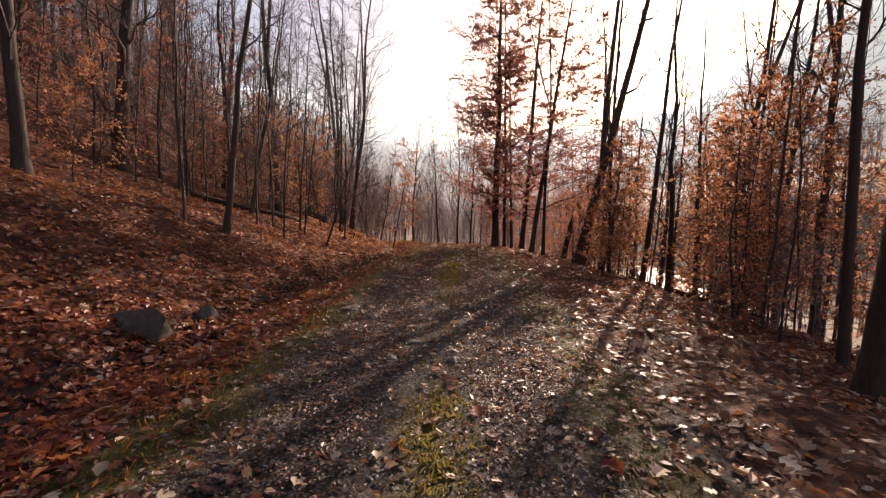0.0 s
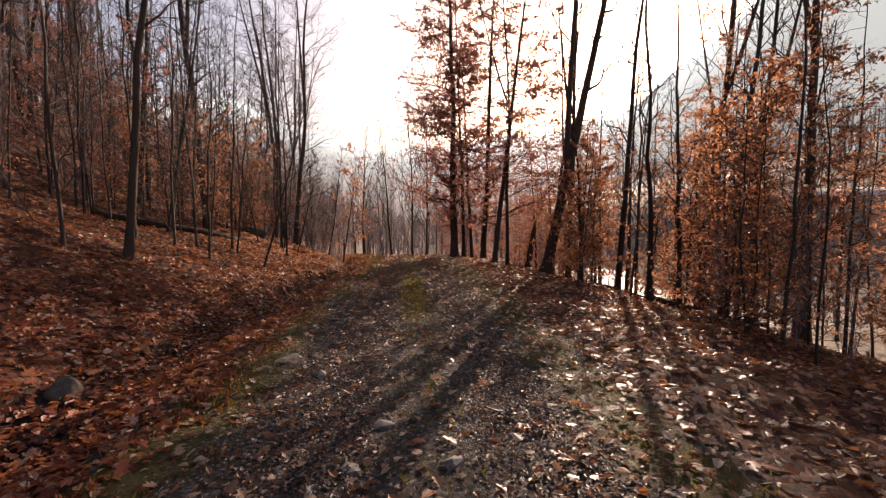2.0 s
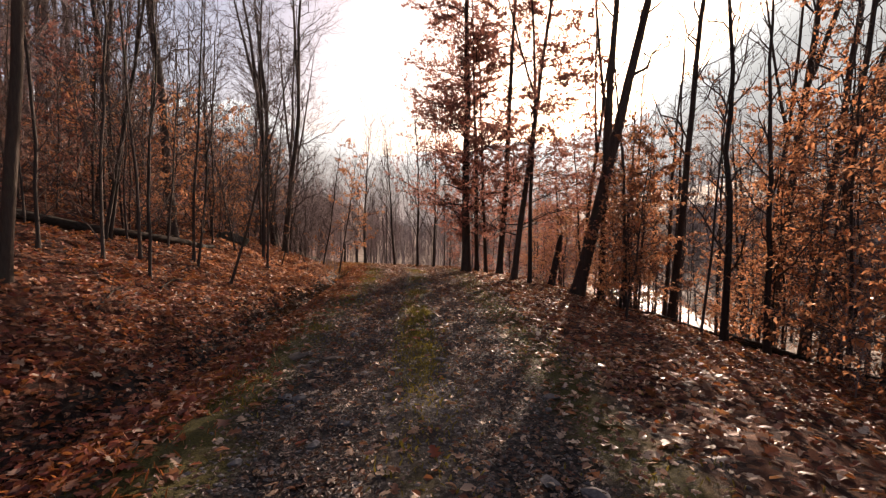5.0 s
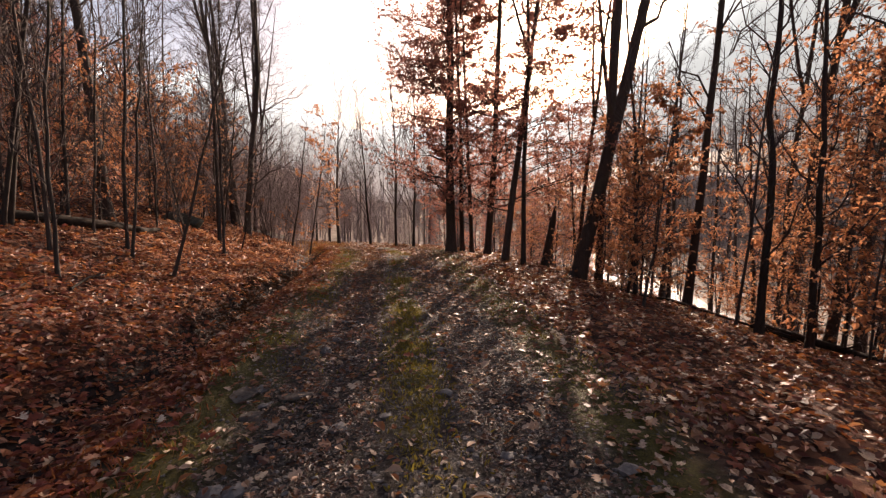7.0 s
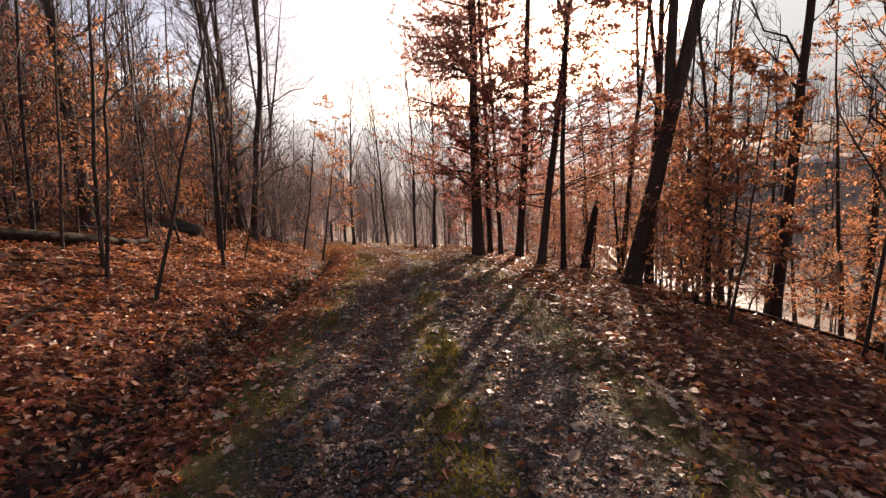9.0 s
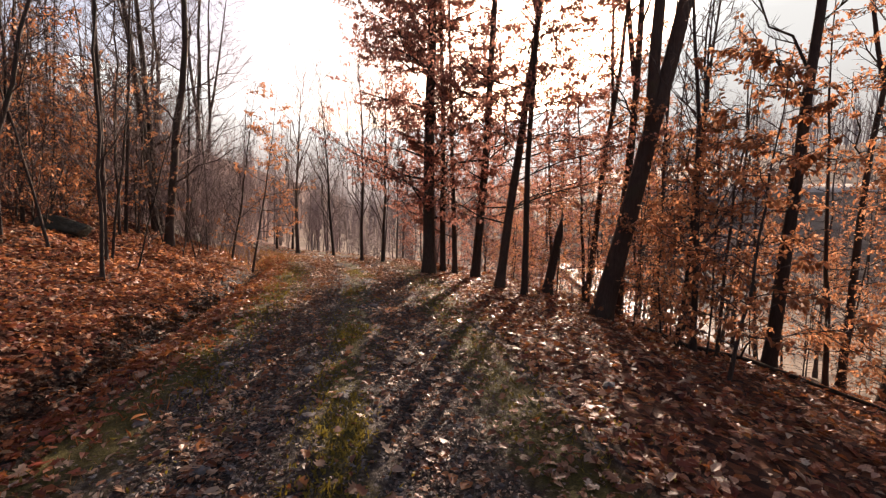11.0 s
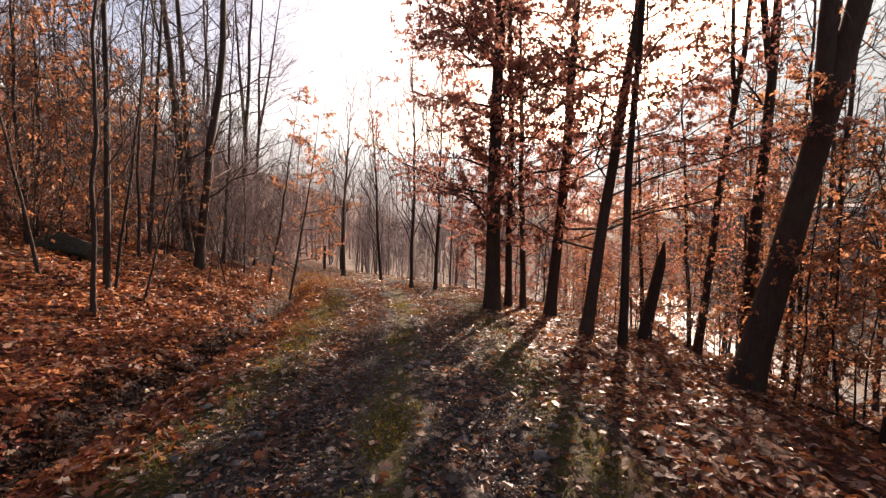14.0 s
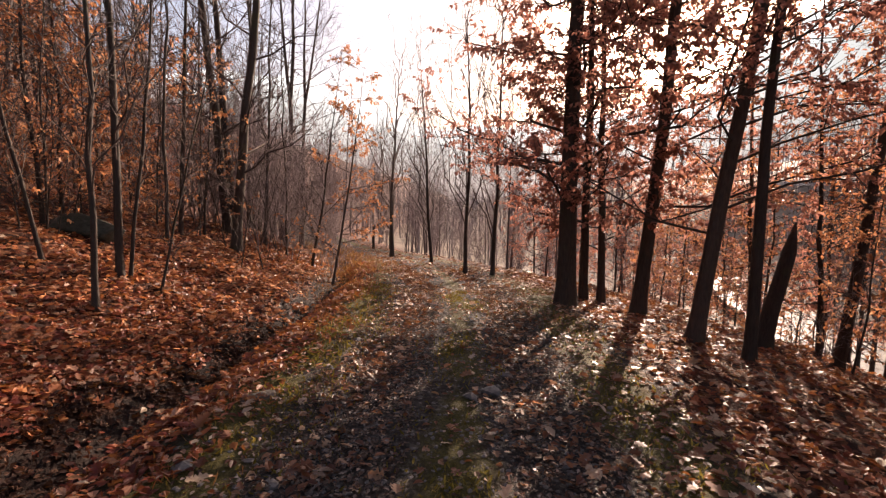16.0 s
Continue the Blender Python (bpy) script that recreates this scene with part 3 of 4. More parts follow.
KINDS = {
    "dark": ("forest_tree", "dark-barked forest tree, leafless, leaning towards the valley", dict(first=0.32, boughs=20, bough_len=0.17, rise=0.72, twigs=(6, 5), wiggle=0.035), BARK_DARK, None),
    "tall": ("forest_tree", "tall bare grey-brown tree on the leafy bank", dict(first=0.1, boughs=38, bough_len=0.19, rise=1.0, twigs=(7, 5), wiggle=0.04, lift=0.14, bough_thin=0.3), BARK, None),
    "valley": ("woodland_tree", "slim bare tree with upswept twigs beyond the brow", dict(first=0.14, boughs=26, bough_len=0.4, rise=0.4, twigs=(6, 5), wiggle=0.05, twig_r=0.006, lift=0.18, top_taper=0.06), BARK, None),
    "forked": ("forked_tree", "large dark tree leaning out from the track's edge, forked above", dict(first=0.4, boughs=22, bough_len=0.16, rise=0.75, twigs=(6, 5), fork=(0.3, -1.7, 0.3)), BARK_DARK, None),
    "beech": ("copper_beech", "dark trunk in layers of dry copper-red leaves", dict(first=0.13, boughs=46, bough_len=0.225, rise=1.22, twigs=(7, 4), flat=0.85, lift=0.02, leaf_count=17000, leaf_size=0.088, bough_thin=0.24), BARK_DARK, COPPER),
    "pole": ("young_tree", "thin bare young tree rising from the leaf litter", dict(first=0.16, boughs=22, bough_len=0.17, rise=0.75, twigs=(5, 4), wiggle=0.05, sides=6), BARK, None),
    "spray": ("beech_tree", "young beech with layered sprays of orange-brown leaves", dict(first=0.16, boughs=28, bough_len=0.31, rise=1.38, twigs=(6, 4), flat=0.92, lift=-0.02, wiggle=0.05, sides=7, leaf_count=2500, leaf_size=0.084, bough_thin=0.28), BARK_DARK, ORANGE),
    "sapling": ("beech_sapling", "slender beech sapling holding orange-brown leaves", dict(first=0.15, boughs=24, bough_len=0.28, rise=1.25, twigs=(5, 4), flat=0.8, lift=0.02, wiggle=0.05, sides=6, leaf_count=1700, leaf_size=0.09), BARK, ORANGE),
}
for i, (kind, x, y, lx, ly, r, height) in enumerate(FITTED):
    if kind == "snag":
        continue
    name, label, how, bark, leaves = KINDS[kind]
    if kind in ("dark", "tall") and i % 3:
        how = dict(how, fork=((0.3, 0.42, 0.5)[i % 3], (0.9, -1.3, 1.2, -0.8)[i % 4], (-0.6, 0.5)[i % 2]))
    stand(tree_thing(name, label, "tree", tree_shape(100 + i, height, r, (lx, ly), **how), bark, leaves, "trees along the track"), x, y)

# ---- the woods behind: a few shapes, set out at random
rng = np.random.default_rng(11)


def shapes(name, label, bark, leaves, seeds, size, tilt=0.0, **how):
    made = []
    for s in seeds:
        h, r = size
        r2 = np.random.default_rng(s)
        lean = (tilt + r2.uniform(-0.05, 0.09), r2.uniform(-0.05, 0.05))
        made.append(tree_thing(name, label, "tree", tree_shape(s, h * r2.uniform(0.85, 1.15), r * r2.uniform(0.8, 1.2), lean, **how), bark, leaves, "woods"))
    return made


TALL = shapes("woodland_tree", "tall thin leafless tree in the woods", BARK, None, range(301, 307), (14, 0.1), first=0.1, boughs=30, bough_len=0.18, rise=1.0, twigs=(6, 4), sides=6, twig_r=0.006, wiggle=0.05, lift=0.14, bough_thin=0.32)
# hillside trees take paler bark and crowns in place of haze
GREYS = shapes("woodland_tree", "tall leafless tree on the hillside, greyed to stand for haze", BARK_GREY, None, range(311, 315), (13, 0.1), first=0.1, boughs=30, bough_len=0.18, rise=1.0, twigs=(6, 4), sides=6, twig_r=0.007, wiggle=0.05, lift=0.14, bough_thin=0.32)
POLES = shapes("pole_tree", "pole-thin bare young tree in the undergrowth", BARK, None, range(321, 326), (8, 0.035), first=0.06, boughs=20, bough_len=0.17, rise=0.75, twigs=(5, 4), wiggle=0.05, sides=5)
SAPS = shapes("beech_sapling", "slender beech sapling holding orange-brown leaves", BARK, ORANGE, range(341, 346), (4.8, 0.028), first=0.08, boughs=24, bough_len=0.3, rise=1.2, twigs=(5, 3), flat=0.75, lift=0.02, wiggle=0.06, sides=5, leaf_count=1150, leaf_size=0.088)
REDS = shapes("beech_sapling", "young beech with dry copper-red leaves", BARK, COPPER, range(361, 364), (7.5, 0.05), first=0.1, boughs=32, bough_len=0.22, rise=1.2, twigs=(5, 4), flat=0.75, lift=0.02, wiggle=0.05, sides=5, leaf_count=2400, leaf_size=0.092)
VALLEY = shapes("woodland_tree", "small bare tree with an upswept crown of fine grey twigs", BARK_GREY, None, range(371, 376), (8.5, 0.06), first=0.1, boughs=20, bough_len=0.38, rise=0.42, twigs=(6, 5), sides=5, twig_r=0.0055, lift=0.18, top_taper=0.06)
SHRUBS = shapes("bare_shrub", "bare lilac-grey thicket shrub of many stems", LILAC, None, range(381, 384), (3.4, 0.016), first=0.03, boughs=26, bough_len=0.5, rise=0.5, twigs=(5, 4), wiggle=0.08, sides=4, twig_r=0.0045)
SPRAYS = shapes("beech_tree", "young beech with layered sprays of orange-brown leaves", BARK_DARK, ORANGE, range(391, 395), (9.0, 0.06), first=0.12, boughs=30, bough_len=0.27, rise=1.35, twigs=(6, 4), flat=0.9, lift=-0.02, wiggle=0.04, sides=6, leaf_count=3400, leaf_size=0.085, bough_thin=0.26)
WANDS = shapes("thicket_sapling", "thin leaning bare sapling on the leafy bank", BARK, None, range(401, 405), (3.0, 0.014), tilt=0.24, first=0.15, boughs=14, bough_len=0.2, rise=0.6, twigs=(4, 2), wiggle=0.07, sides=4, twig_r=0.003)
used = set()


def plant(protos, x, y, lo=0.85, hi=1.15):
    ob = protos[int(rng.integers(len(protos)))]
    turn, size = rng.uniform(-0.5, 0.5) + (np.pi if rng.random() < 0.3 else 0), rng.uniform(lo, hi)
    m = Matrix.Translation((x, y, float(ground_z(x, y)) - 0.03)) @ Matrix.Rotation(turn, 4, "Z")
    if ob.name in used:
        ob = copy_thing(ob, m)
    used.add(ob.name)
    ob.matrix_basis = m @ Matrix.Scale(size, 4)


KEEP = np.array([(f[1], f[2]) for f in FITTED])


def scatter(protos, count, xs, ys, gap, lo=0.85, hi=1.15, test=None, left=-4.6):
    spots, tries = [], 0
    while len(spots) < count and tries < count * 60:
        tries += 1
        x, y = rng.uniform(*xs), rng.uniform(*ys)
        u = x - float(track_x(y))
        if left < u < 3.4 or (8 < y < 24 and abs(x - 1.6 - 0.466 * (y - 4)) < 1.3) or (test and not test(x, y, u)) or np.hypot(KEEP[:, 0] - x, KEEP[:, 1] - y).min() < 0.5:
            continue
        if spots and min((x - a) ** 2 + (y - b) ** 2 for a, b in spots) < gap * gap:
            continue
        spots.append((x, y))
        plant(protos, x, y, lo, hi)


scatter(TALL, 32, (-22, -7.0), (4, 66), 1.3)
scatter(GREYS, 34, (-34, -13), (6, 60), 1.2)
scatter(POLES, 58, (-18, -5.4), (6, 46), 0.7, 0.7, 1.4)
scatter(SAPS, 7, (-15, -6.4), (8, 20), 1.2, 0.5, 1.0)
scatter(REDS, 7, (-16, -7.5), (9, 24), 1.5, 0.6, 1.0)
scatter(SAPS, 10, (-14, -6.2), (19, 32), 1.0, 0.5, 0.9)
scatter(SHRUBS, 30, (-13, -4.2), (26, 40), 0.7, 0.8, 1.35, None, -3.4)
scatter(SHRUBS, 16, (-8.5, -3.0), (27, 37), 0.6, 0.8, 1.35, None, -2.7)
scatter(SHRUBS, 20, (-20, -6), (38, 60), 0.9, 1.0, 1.9)
scatter(WANDS, 26, (-8.0, -4.2), (20, 30), 0.35, 0.7, 1.25, None, -2.7)
scatter(SHRUBS, 22, (-5, 13), (33, 64), 1.0, 0.7, 1.3, lambda x, y, u: u > 3)
scatter(SHRUBS, 12, (-18, -9), (8, 24), 1.5, 0.7, 1.2)
scatter(VALLEY, 30, (-9, 6), (28, 56), 1.2, 0.65, 0.95, lambda x, y, u: u > 2.2)
scatter(VALLEY, 26, (-26, -9), (34, 75), 1.6, 0.8, 1.3)
scatter(SHRUBS, 16, (-8, 6), (29, 60), 1.0, 0.6, 1.1, lambda x, y, u: u > 3)
scatter(SAPS, 26, (4.8, 13), (4, 34), 0.9, 0.4, 0.85, lambda x, y, u: u > 5.1)
scatter(SAPS, 7, (5.6, 10), (6, 21), 0.7, 0.55, 0.95, lambda x, y, u: u > 5.6)
scatter(SHRUBS, 12, (5.4, 9.5), (7, 22), 0.9, 0.4, 0.7, lambda x, y, u: u > 5.4)
scatter(REDS, 19, (3.2, 10), (21.5, 38), 0.9, 0.6, 1.1)
scatter(POLES, 30, (5.2, 18), (5, 42), 0.7, 0.5, 1.1, lambda x, y, u: u > 5.0)
scatter(TALL, 20, (11, 27), (16, 44), 2.0, 0.7, 1.0)
scatter(SAPS, 8, (5.5, 8.5), (13, 21), 0.8, 0.65, 1.1, lambda x, y, u: u > 5.4)
scatter(SPRAYS, 7, (5.6, 11), (13, 25), 1.3, 0.65, 0.95, lambda x, y, u: u > 5.4)
scatter(SPRAYS, 4, (-13, -6.6), (17, 27), 1.6, 0.4, 0.6)
scatter(SAPS, 5, (5.6, 9.0), (9, 17), 0.8, 0.8, 1.15, lambda x, y, u: u > 5.6)
scatter(SPRAYS, 12, (7.0, 17), (7, 28), 1.8, 0.6, 1.0, lambda x, y, u: x - 0.466 * (y - 4) > 4.6)
scatter(REDS, 10, (-26, -12), (14, 42), 1.5, 0.6, 1.0)
scatter(POLES, 26, (-24, -11), (8, 42), 0.8, 0.8, 1.3)
scatter(SAPS, 9, (-8.8, -5.8), (17, 24), 0.8, 0.7, 1.05)
scatter(SHRUBS, 8, (-18, -9), (18, 38), 1.0, 0.9, 1.4)
scatter(VALLEY, 8, (-9, 1), (38, 54), 1.2, 0.9, 1.15, lambda x, y, u: u > 2.2)
scatter(POLES, 14, (-11, -5.6), (14, 28), 0.6, 0.7, 1.2)

# ---- fallen leaves
def leaf_field(name, label, count, spread, material, seed, size, lobes=0.28):
    rng = np.random.default_rng(seed)
    x, y = spread(rng, count)
    n = len(x)
    e = 0.05
    z = surface_z(x, y)
    nor = np.stack([(surface_z(x - e, y) - surface_z(x + e, y)) / (2 * e), (surface_z(x, y - e) - surface_z(x, y + e)) / (2 * e), np.ones(n)], 1)
    up = nor + twist(rng, n) * rng.uniform(0.05, 1.0, (n, 1)) ** 1.5
    a = rng.uniform(0, 2 * np.pi, n)
    along = np.stack([np.cos(a), np.sin(a), rng.normal(size=n) * 0.25], 1)
    s = size * rng.uniform(0.6, 1.35, n)
    pos = np.stack([x, y, z + 0.004 + 0.05 * rng.random(n) ** 2], 1)
    soup = Soup()
    k = int(n * lobes)
    soup.lobed(pos[:k], along[:k], up[:k], s[:k] * 1.15, rng.uniform(-0.25, 0.45, k))
    soup.leaves(pos[k:], along[k:], up[k:], s[k:], 0.6, 0.12, 0.08)
    return tagged(soup.make(name, material, None, False), label, "fallen leaves", kind="stuff")


def patchy(x, y, seed):
    w = waves(x, y, seed, [0.8, 2.2], [0.5, 0.7])
    return 1 / (1 + np.exp(-3 * w))


def straying(x, y):
    return waves(x, y, 55, [0.9, 2.4], [0.12, 0.22])


def on_left(rng, n):
    y = rng.uniform(-1, 30, n)
    u = -1.75 - rng.gamma(1.6, 1.9, n)
    x = u + track_x(y)
    bare_ = np.interp(y, [11, 15], [0.8, 0.1])
    k = (u > -11) & (rng.random(n) < np.where(np.abs(u + 3.03 + straying(x, y)) < 0.42, bare_, np.interp(-u, [1.7, 2.1], [0.5, 1])) * (0.5 + 0.5 * patchy(x, y, 21)))
    return x[k], y[k]


def on_right(rng, n):
    y = rng.uniform(-1, 30, n)
    u = 1.3 + rng.gamma(1.7, 1.5, n)
    x = u + track_x(y)
    k = (u < 9) & (rng.random(n) < np.interp(u, [1.2, 2.6], [0.25, 1]) * np.interp(y, [7, 11], [1.0, 0.5]) * (0.35 + 0.65 * patchy(x, y, 22)))
    return x[k], y[k]


def on_ruts(rng, n):
    y = rng.uniform(0, 24, n) ** 1.0
    u = np.where(rng.random(n) < 0.5, rng.normal(-0.72, 0.4, n), rng.normal(0.75, 0.5, n))
    k = (np.abs(u) < 2.4) & (rng.random(n) < np.where(np.abs(u - 0.12) < 0.36, np.interp(y, [4, 10], [0.3, 0.12]), 1.0))
    return (u + track_x(y))[k], y[k]


def in_ditch(rng, n):
    y = rng.triangular(4, 19, 25, n)
    x = rng.normal(-3.0, 0.28, n) + track_x(y)
    return x - straying(x, y), y


def on_verge(rng, n):
    y = rng.uniform(0, 24, n)
    u = rng.normal(-2.3, 0.27, n)
    x = u + track_x(y)
    k = rng.random(n) < 0.3 + 0.7 * patchy(x, y, 26)
    return (x - straying(x, y) * 0.7)[k], y[k]


def on_slope(rng, n):
    y = rng.uniform(0, 28, n)
    u = rng.uniform(3.6, 9.5, n)
    x = u + track_x(y)
    k = rng.random(n) < np.interp(u, [3.6, 5, 7, 9.5], [0.25, 1, 1, 0.5])
    return x[k], y[k]


def in_far_ruts(rng, n):
    y = rng.triangular(9, 26, 30, n)
    u = np.where(rng.random(n) < 0.65, rng.normal(-0.8, 0.2, n), rng.normal(0.72, 0.25, n))
    x = u + track_x(y)
    k = rng.random(n) < 0.15 + 0.85 * patchy(x, y, 29)
    return x[k], y[k]


def beyond_brow(rng, n):
    y = rng.uniform(26, 48, n)
    u = rng.normal(-1.6, 2.6, n)
    x = u + track_x(y)
    k = rng.random(n) < 0.25 + 0.75 * patchy(x, y, 33)
    return x[k], y[k]


def bank_sunlight(rng, n):
    y = rng.triangular(13, 21, 29, n)
    u = -3.3 - rng.gamma(1.8, 1.2, n)
    x = u + track_x(y)
    k = (u > -10) & (rng.random(n) < 0.3 + 0.7 * patchy(x, y, 39))
    return x[k], y[k]


def on_red(rng, n):
    y = rng.uniform(7, 28, n)
    u = 2.1 + rng.gamma(1.6, 0.9, n)
    x = u + track_x(y)
    k = rng.random(n) < np.interp(y, [7, 11], [0.2, 1.0]) * (0.3 + 0.7 * patchy(x, y, 35))
    return x[k], y[k]


def on_track(rng, n):
    y = rng.uniform(-1, 30, n)
    u = rng.uniform(-2.2, 2.4, n)
    x = u + track_x(y)
    k = rng.random(n) < 0.15 + 0.85 * patchy(x, y, 23) * np.interp(u, [-2, -1.5, -1, -0.3, 0.1, 0.5, 1.0, 2], [0.6, 0.45, 0.75, 0.4, 0.12, 0.4, 0.75, 0.9])
    return x[k], y[k]


leaf_field("leaf_litter", "rust-brown dry leaves covering the uphill bank", 82000, on_left, RUST, 1, 0.08)
leaf_field("leaf_litter", "brown and tan fallen leaves on the valley-side verge", 9500, on_right, FALLEN, 2, 0.085)
leaf_field("leaf_litter", "scattered brown leaves trodden into the gravel", 21000, on_track, FALLEN, 3, 0.062)
leaf_field("leaf_litter", "pale dry leaves lying on the track", 6200, on_track, PALE, 4, 0.072, 0.4)
leaf_field("leaf_litter", "pinkish brown leaves drifted into the wheel ruts", 6500, in_far_ruts, FALLEN, 12, 0.075, 0.4)
leaf_field("leaf_litter", "brown leaves strewn over the track beyond the brow", 9000, beyond_brow, FALLEN, 13, 0.1, 0.3)
leaf_field("leaf_litter", "rust-red leaves on the downhill edge of the track", 15000, on_red, RUST, 14, 0.08, 0.35)
leaf_field("leaf_crumbs", "crumbled grey-brown leaf fragments pressed into the track", 56000, on_ruts, CRUMB, 8, 0.036, 0.0)
leaf_field("leaf_crumbs", "sodden leaf scraps along the ditch, darkened for its shade", 11000, in_ditch, SODDEN_SHADE, 9, 0.06, 0.2)
# lighter leaf colour on this stretch of bank stands in for sunlight
leaf_field("leaf_litter", "tan-orange dry leaves, a brighter colour standing for sunlight on the bank", 11000, bank_sunlight, ORANGE, 15, 0.082, 0.45)
leaf_field("leaf_litter", "rust-red leaves gathered along the uphill verge", 10000, on_verge, RUST, 10, 0.075)
leaf_field("leaf_litter", "rust-red leaves covering the slope towards the river", 22000, on_slope, RUST, 7, 0.09)
leaf_field("leaf_litter", "pale curled leaves on the verge", 6000, on_right, PALE, 5, 0.09, 0.4)
leaf_field("leaf_litter", "pale curled leaves on the bank", 3000, on_left, PALE, 6, 0.08, 0.5)


# ---- stones
def stone_soup(pos, size, rng, flat=0.5):
    ico = [(0, 0, 1), (0.9, 0, 0.35), (0.28, 0.85, 0.35), (-0.72, 0.53, 0.35), (-0.72, -0.53, 0.35), (0.28, -0.85, 0.35),
           (0.72, 0.53, -0.4), (-0.28, 0.85, -0.4), (-0.9, 0, -0.4), (-0.28, -0.85, -0.4), (0.72, -0.53, -0.4)]
    tris = [(0, 1, 2), (0, 2, 3), (0, 3, 4), (0, 4, 5), (0, 5, 1), (1, 6, 2), (2, 7, 3), (3, 8, 4), (4, 9, 5), (5, 10, 1),
            (2, 6, 7), (3, 7, 8), (4, 8, 9), (5, 9, 10), (1, 10, 6)]
    n = len(pos)
    v = np.array(ico)[None] * rng.uniform(0.65, 1.3, (n, 11, 1)) * (size[:, None, None] * np.stack([np.ones(n), rng.uniform(0.6, 1, n), flat * rng.uniform(0.6, 1.2, n)], 1)[:, None])
    a = rng.uniform(0, 2 * np.pi, n)[:, None]
    x, y = v[..., 0] * np.cos(a) - v[..., 1] * np.sin(a), v[..., 0] * np.sin(a) + v[..., 1] * np.cos(a)
    soup = Soup()
    soup.put(pos[:, None] + np.stack([x, y, v[..., 2]], -1), [(np.arange(n)[:, None, None] * 11 + np.array(tris)[None]).reshape(-1, 3)])
    return soup


rng = np.random.default_rng(41)
n = 15000
sy = rng.uniform(-0.5, 22, n)
su = np.where(rng.random(n) < 0.5, rng.normal(-0.8, 0.45, n), rng.normal(0.7, 0.5, n))
sp = np.stack([su + track_x(sy), sy, surface_z(su + track_x(sy), sy)], 1)
tagged(stone_soup(sp, 0.008 + 0.02 * rng.random(n) ** 2, rng).make("gravel", STONE, None, False), "loose grey gravel in the wheel ruts", "gravel", kind="stuff")
for i in range(70):
    y = rng.uniform(1.5, 20)
    u = rng.normal(-0.9, 0.5) if rng.random() < 0.6 else rng.normal(0.8, 0.6)
    s = rng.uniform(0.04, 0.11)
    soup = stone_soup(np.zeros((1, 3)), np.array([s]), rng, 0.4)
    st = tagged(soup.make("stone", STONE, None, False), "flat grey stone half sunk in the track", "stone", "stones in the track")
    st.location = (u, y, float(surface_z(u, y)) + 0.12 * s)


def boulder(name, label, x, y, sx, sy_, sz, turn, material, seed):
    bm = bmesh.new()
    pick = random.Random(seed)
    cuts = [(Vector((pick.gauss(0, 1), pick.gauss(0, 1), pick.gauss(0.2, 0.8))).normalized(), pick.uniform(0.42, 0.72)) for _ in range(13)]
    bmesh.ops.create_icosphere(bm, subdivisions=4, radius=1.0)
    for v in bm.verts:
        p = v.co.copy()
        d = 1 + 0.16 * noise.noise(p * 1.3 + Vector((seed, 0, 0))) + 0.06 * noise.noise(p * 4 + Vector((0, seed, 0)))
        q = p * d
        for cut, reach in cuts:
            q = q - cut * max(0.0, q.dot(cut) - reach) * 0.92
        v.co = Vector((q.x * sx, q.y * sy_, q.z * sz)) + 0.02 * sz * Vector(noise.noise_vector(p * 9))
    me = bpy.data.meshes.new(name)
    bm.to_mesh(me)
    bm.free()
    for p in me.polygons:
        p.use_smooth = True
    me.materials.append(material)
    ob = tagged(new(name, me), label, "rock")
    ob.matrix_basis = Matrix.Translation((x, y, float(surface_z(x, y)) + 0.12 * sz)) @ Matrix.Rotation(turn, 4, "Z")
    return ob


boulder("boulder", "grey flat-faced boulder half buried in leaves", -3.5, 4.95, 0.44, 0.36, 0.34, 0.3, BOULDER, 3)
boulder("rock", "small grey rock lying in the ditch leaves", -3.28, 5.9, 0.25, 0.21, 0.17, 0.8, BOULDER, 7)
boulder("rock_slab", "dark mossy rock slab on the bank", -6.75, 21.7, 1.0, 0.55, 0.3, 0.12, MOSSY, 12)

for x, y, s in ((-1.37, 6.7, 0.2), (-1.43, 10.3, 0.17), (-0.99, 10.25, 0.14), (-1.25, 9.9, 0.12), (0.71, 11.7, 0.1), (1.09, 11.2, 0.11), (0.77, 10.8, 0.1), (-1.67, 17.7, 0.15), (0.6, 15.4, 0.15), (0.76, 15.1, 0.17), (-2.9, 18.6, 0.16), (-3.0, 17.4, 0.14)):
    boulder("flat_stone", "flat brown-grey stone set in the track", x, y, 1.5 * s, 1.1 * s, 0.24 * s, 3.1 * x, BOULDER, int(90 + 10 * y))

# ---- fallen log and the broken snag
log = Soup()
lp = np.array([(-8.6, 14.6), (-7.5, 15.5), (-6.6, 16.4), (-6.35, 17.6), (-6.3, 18.6), (-6.35, 19.4)])
lz = surface_z(lp[:, 0], lp[:, 1]) + np.array([0.1, 0.1, 0.1, 0.09, 0.09, 0.06])
log.tubes(np.concatenate([lp, lz[:, None]], 1)[None], np.array([[0.1, 0.12, 0.11, 0.09, 0.07, 0.045]]), 9)
tagged(log.make("fallen_log", DEADWOOD), "dark rotting log lying on the leafy bank", "log")
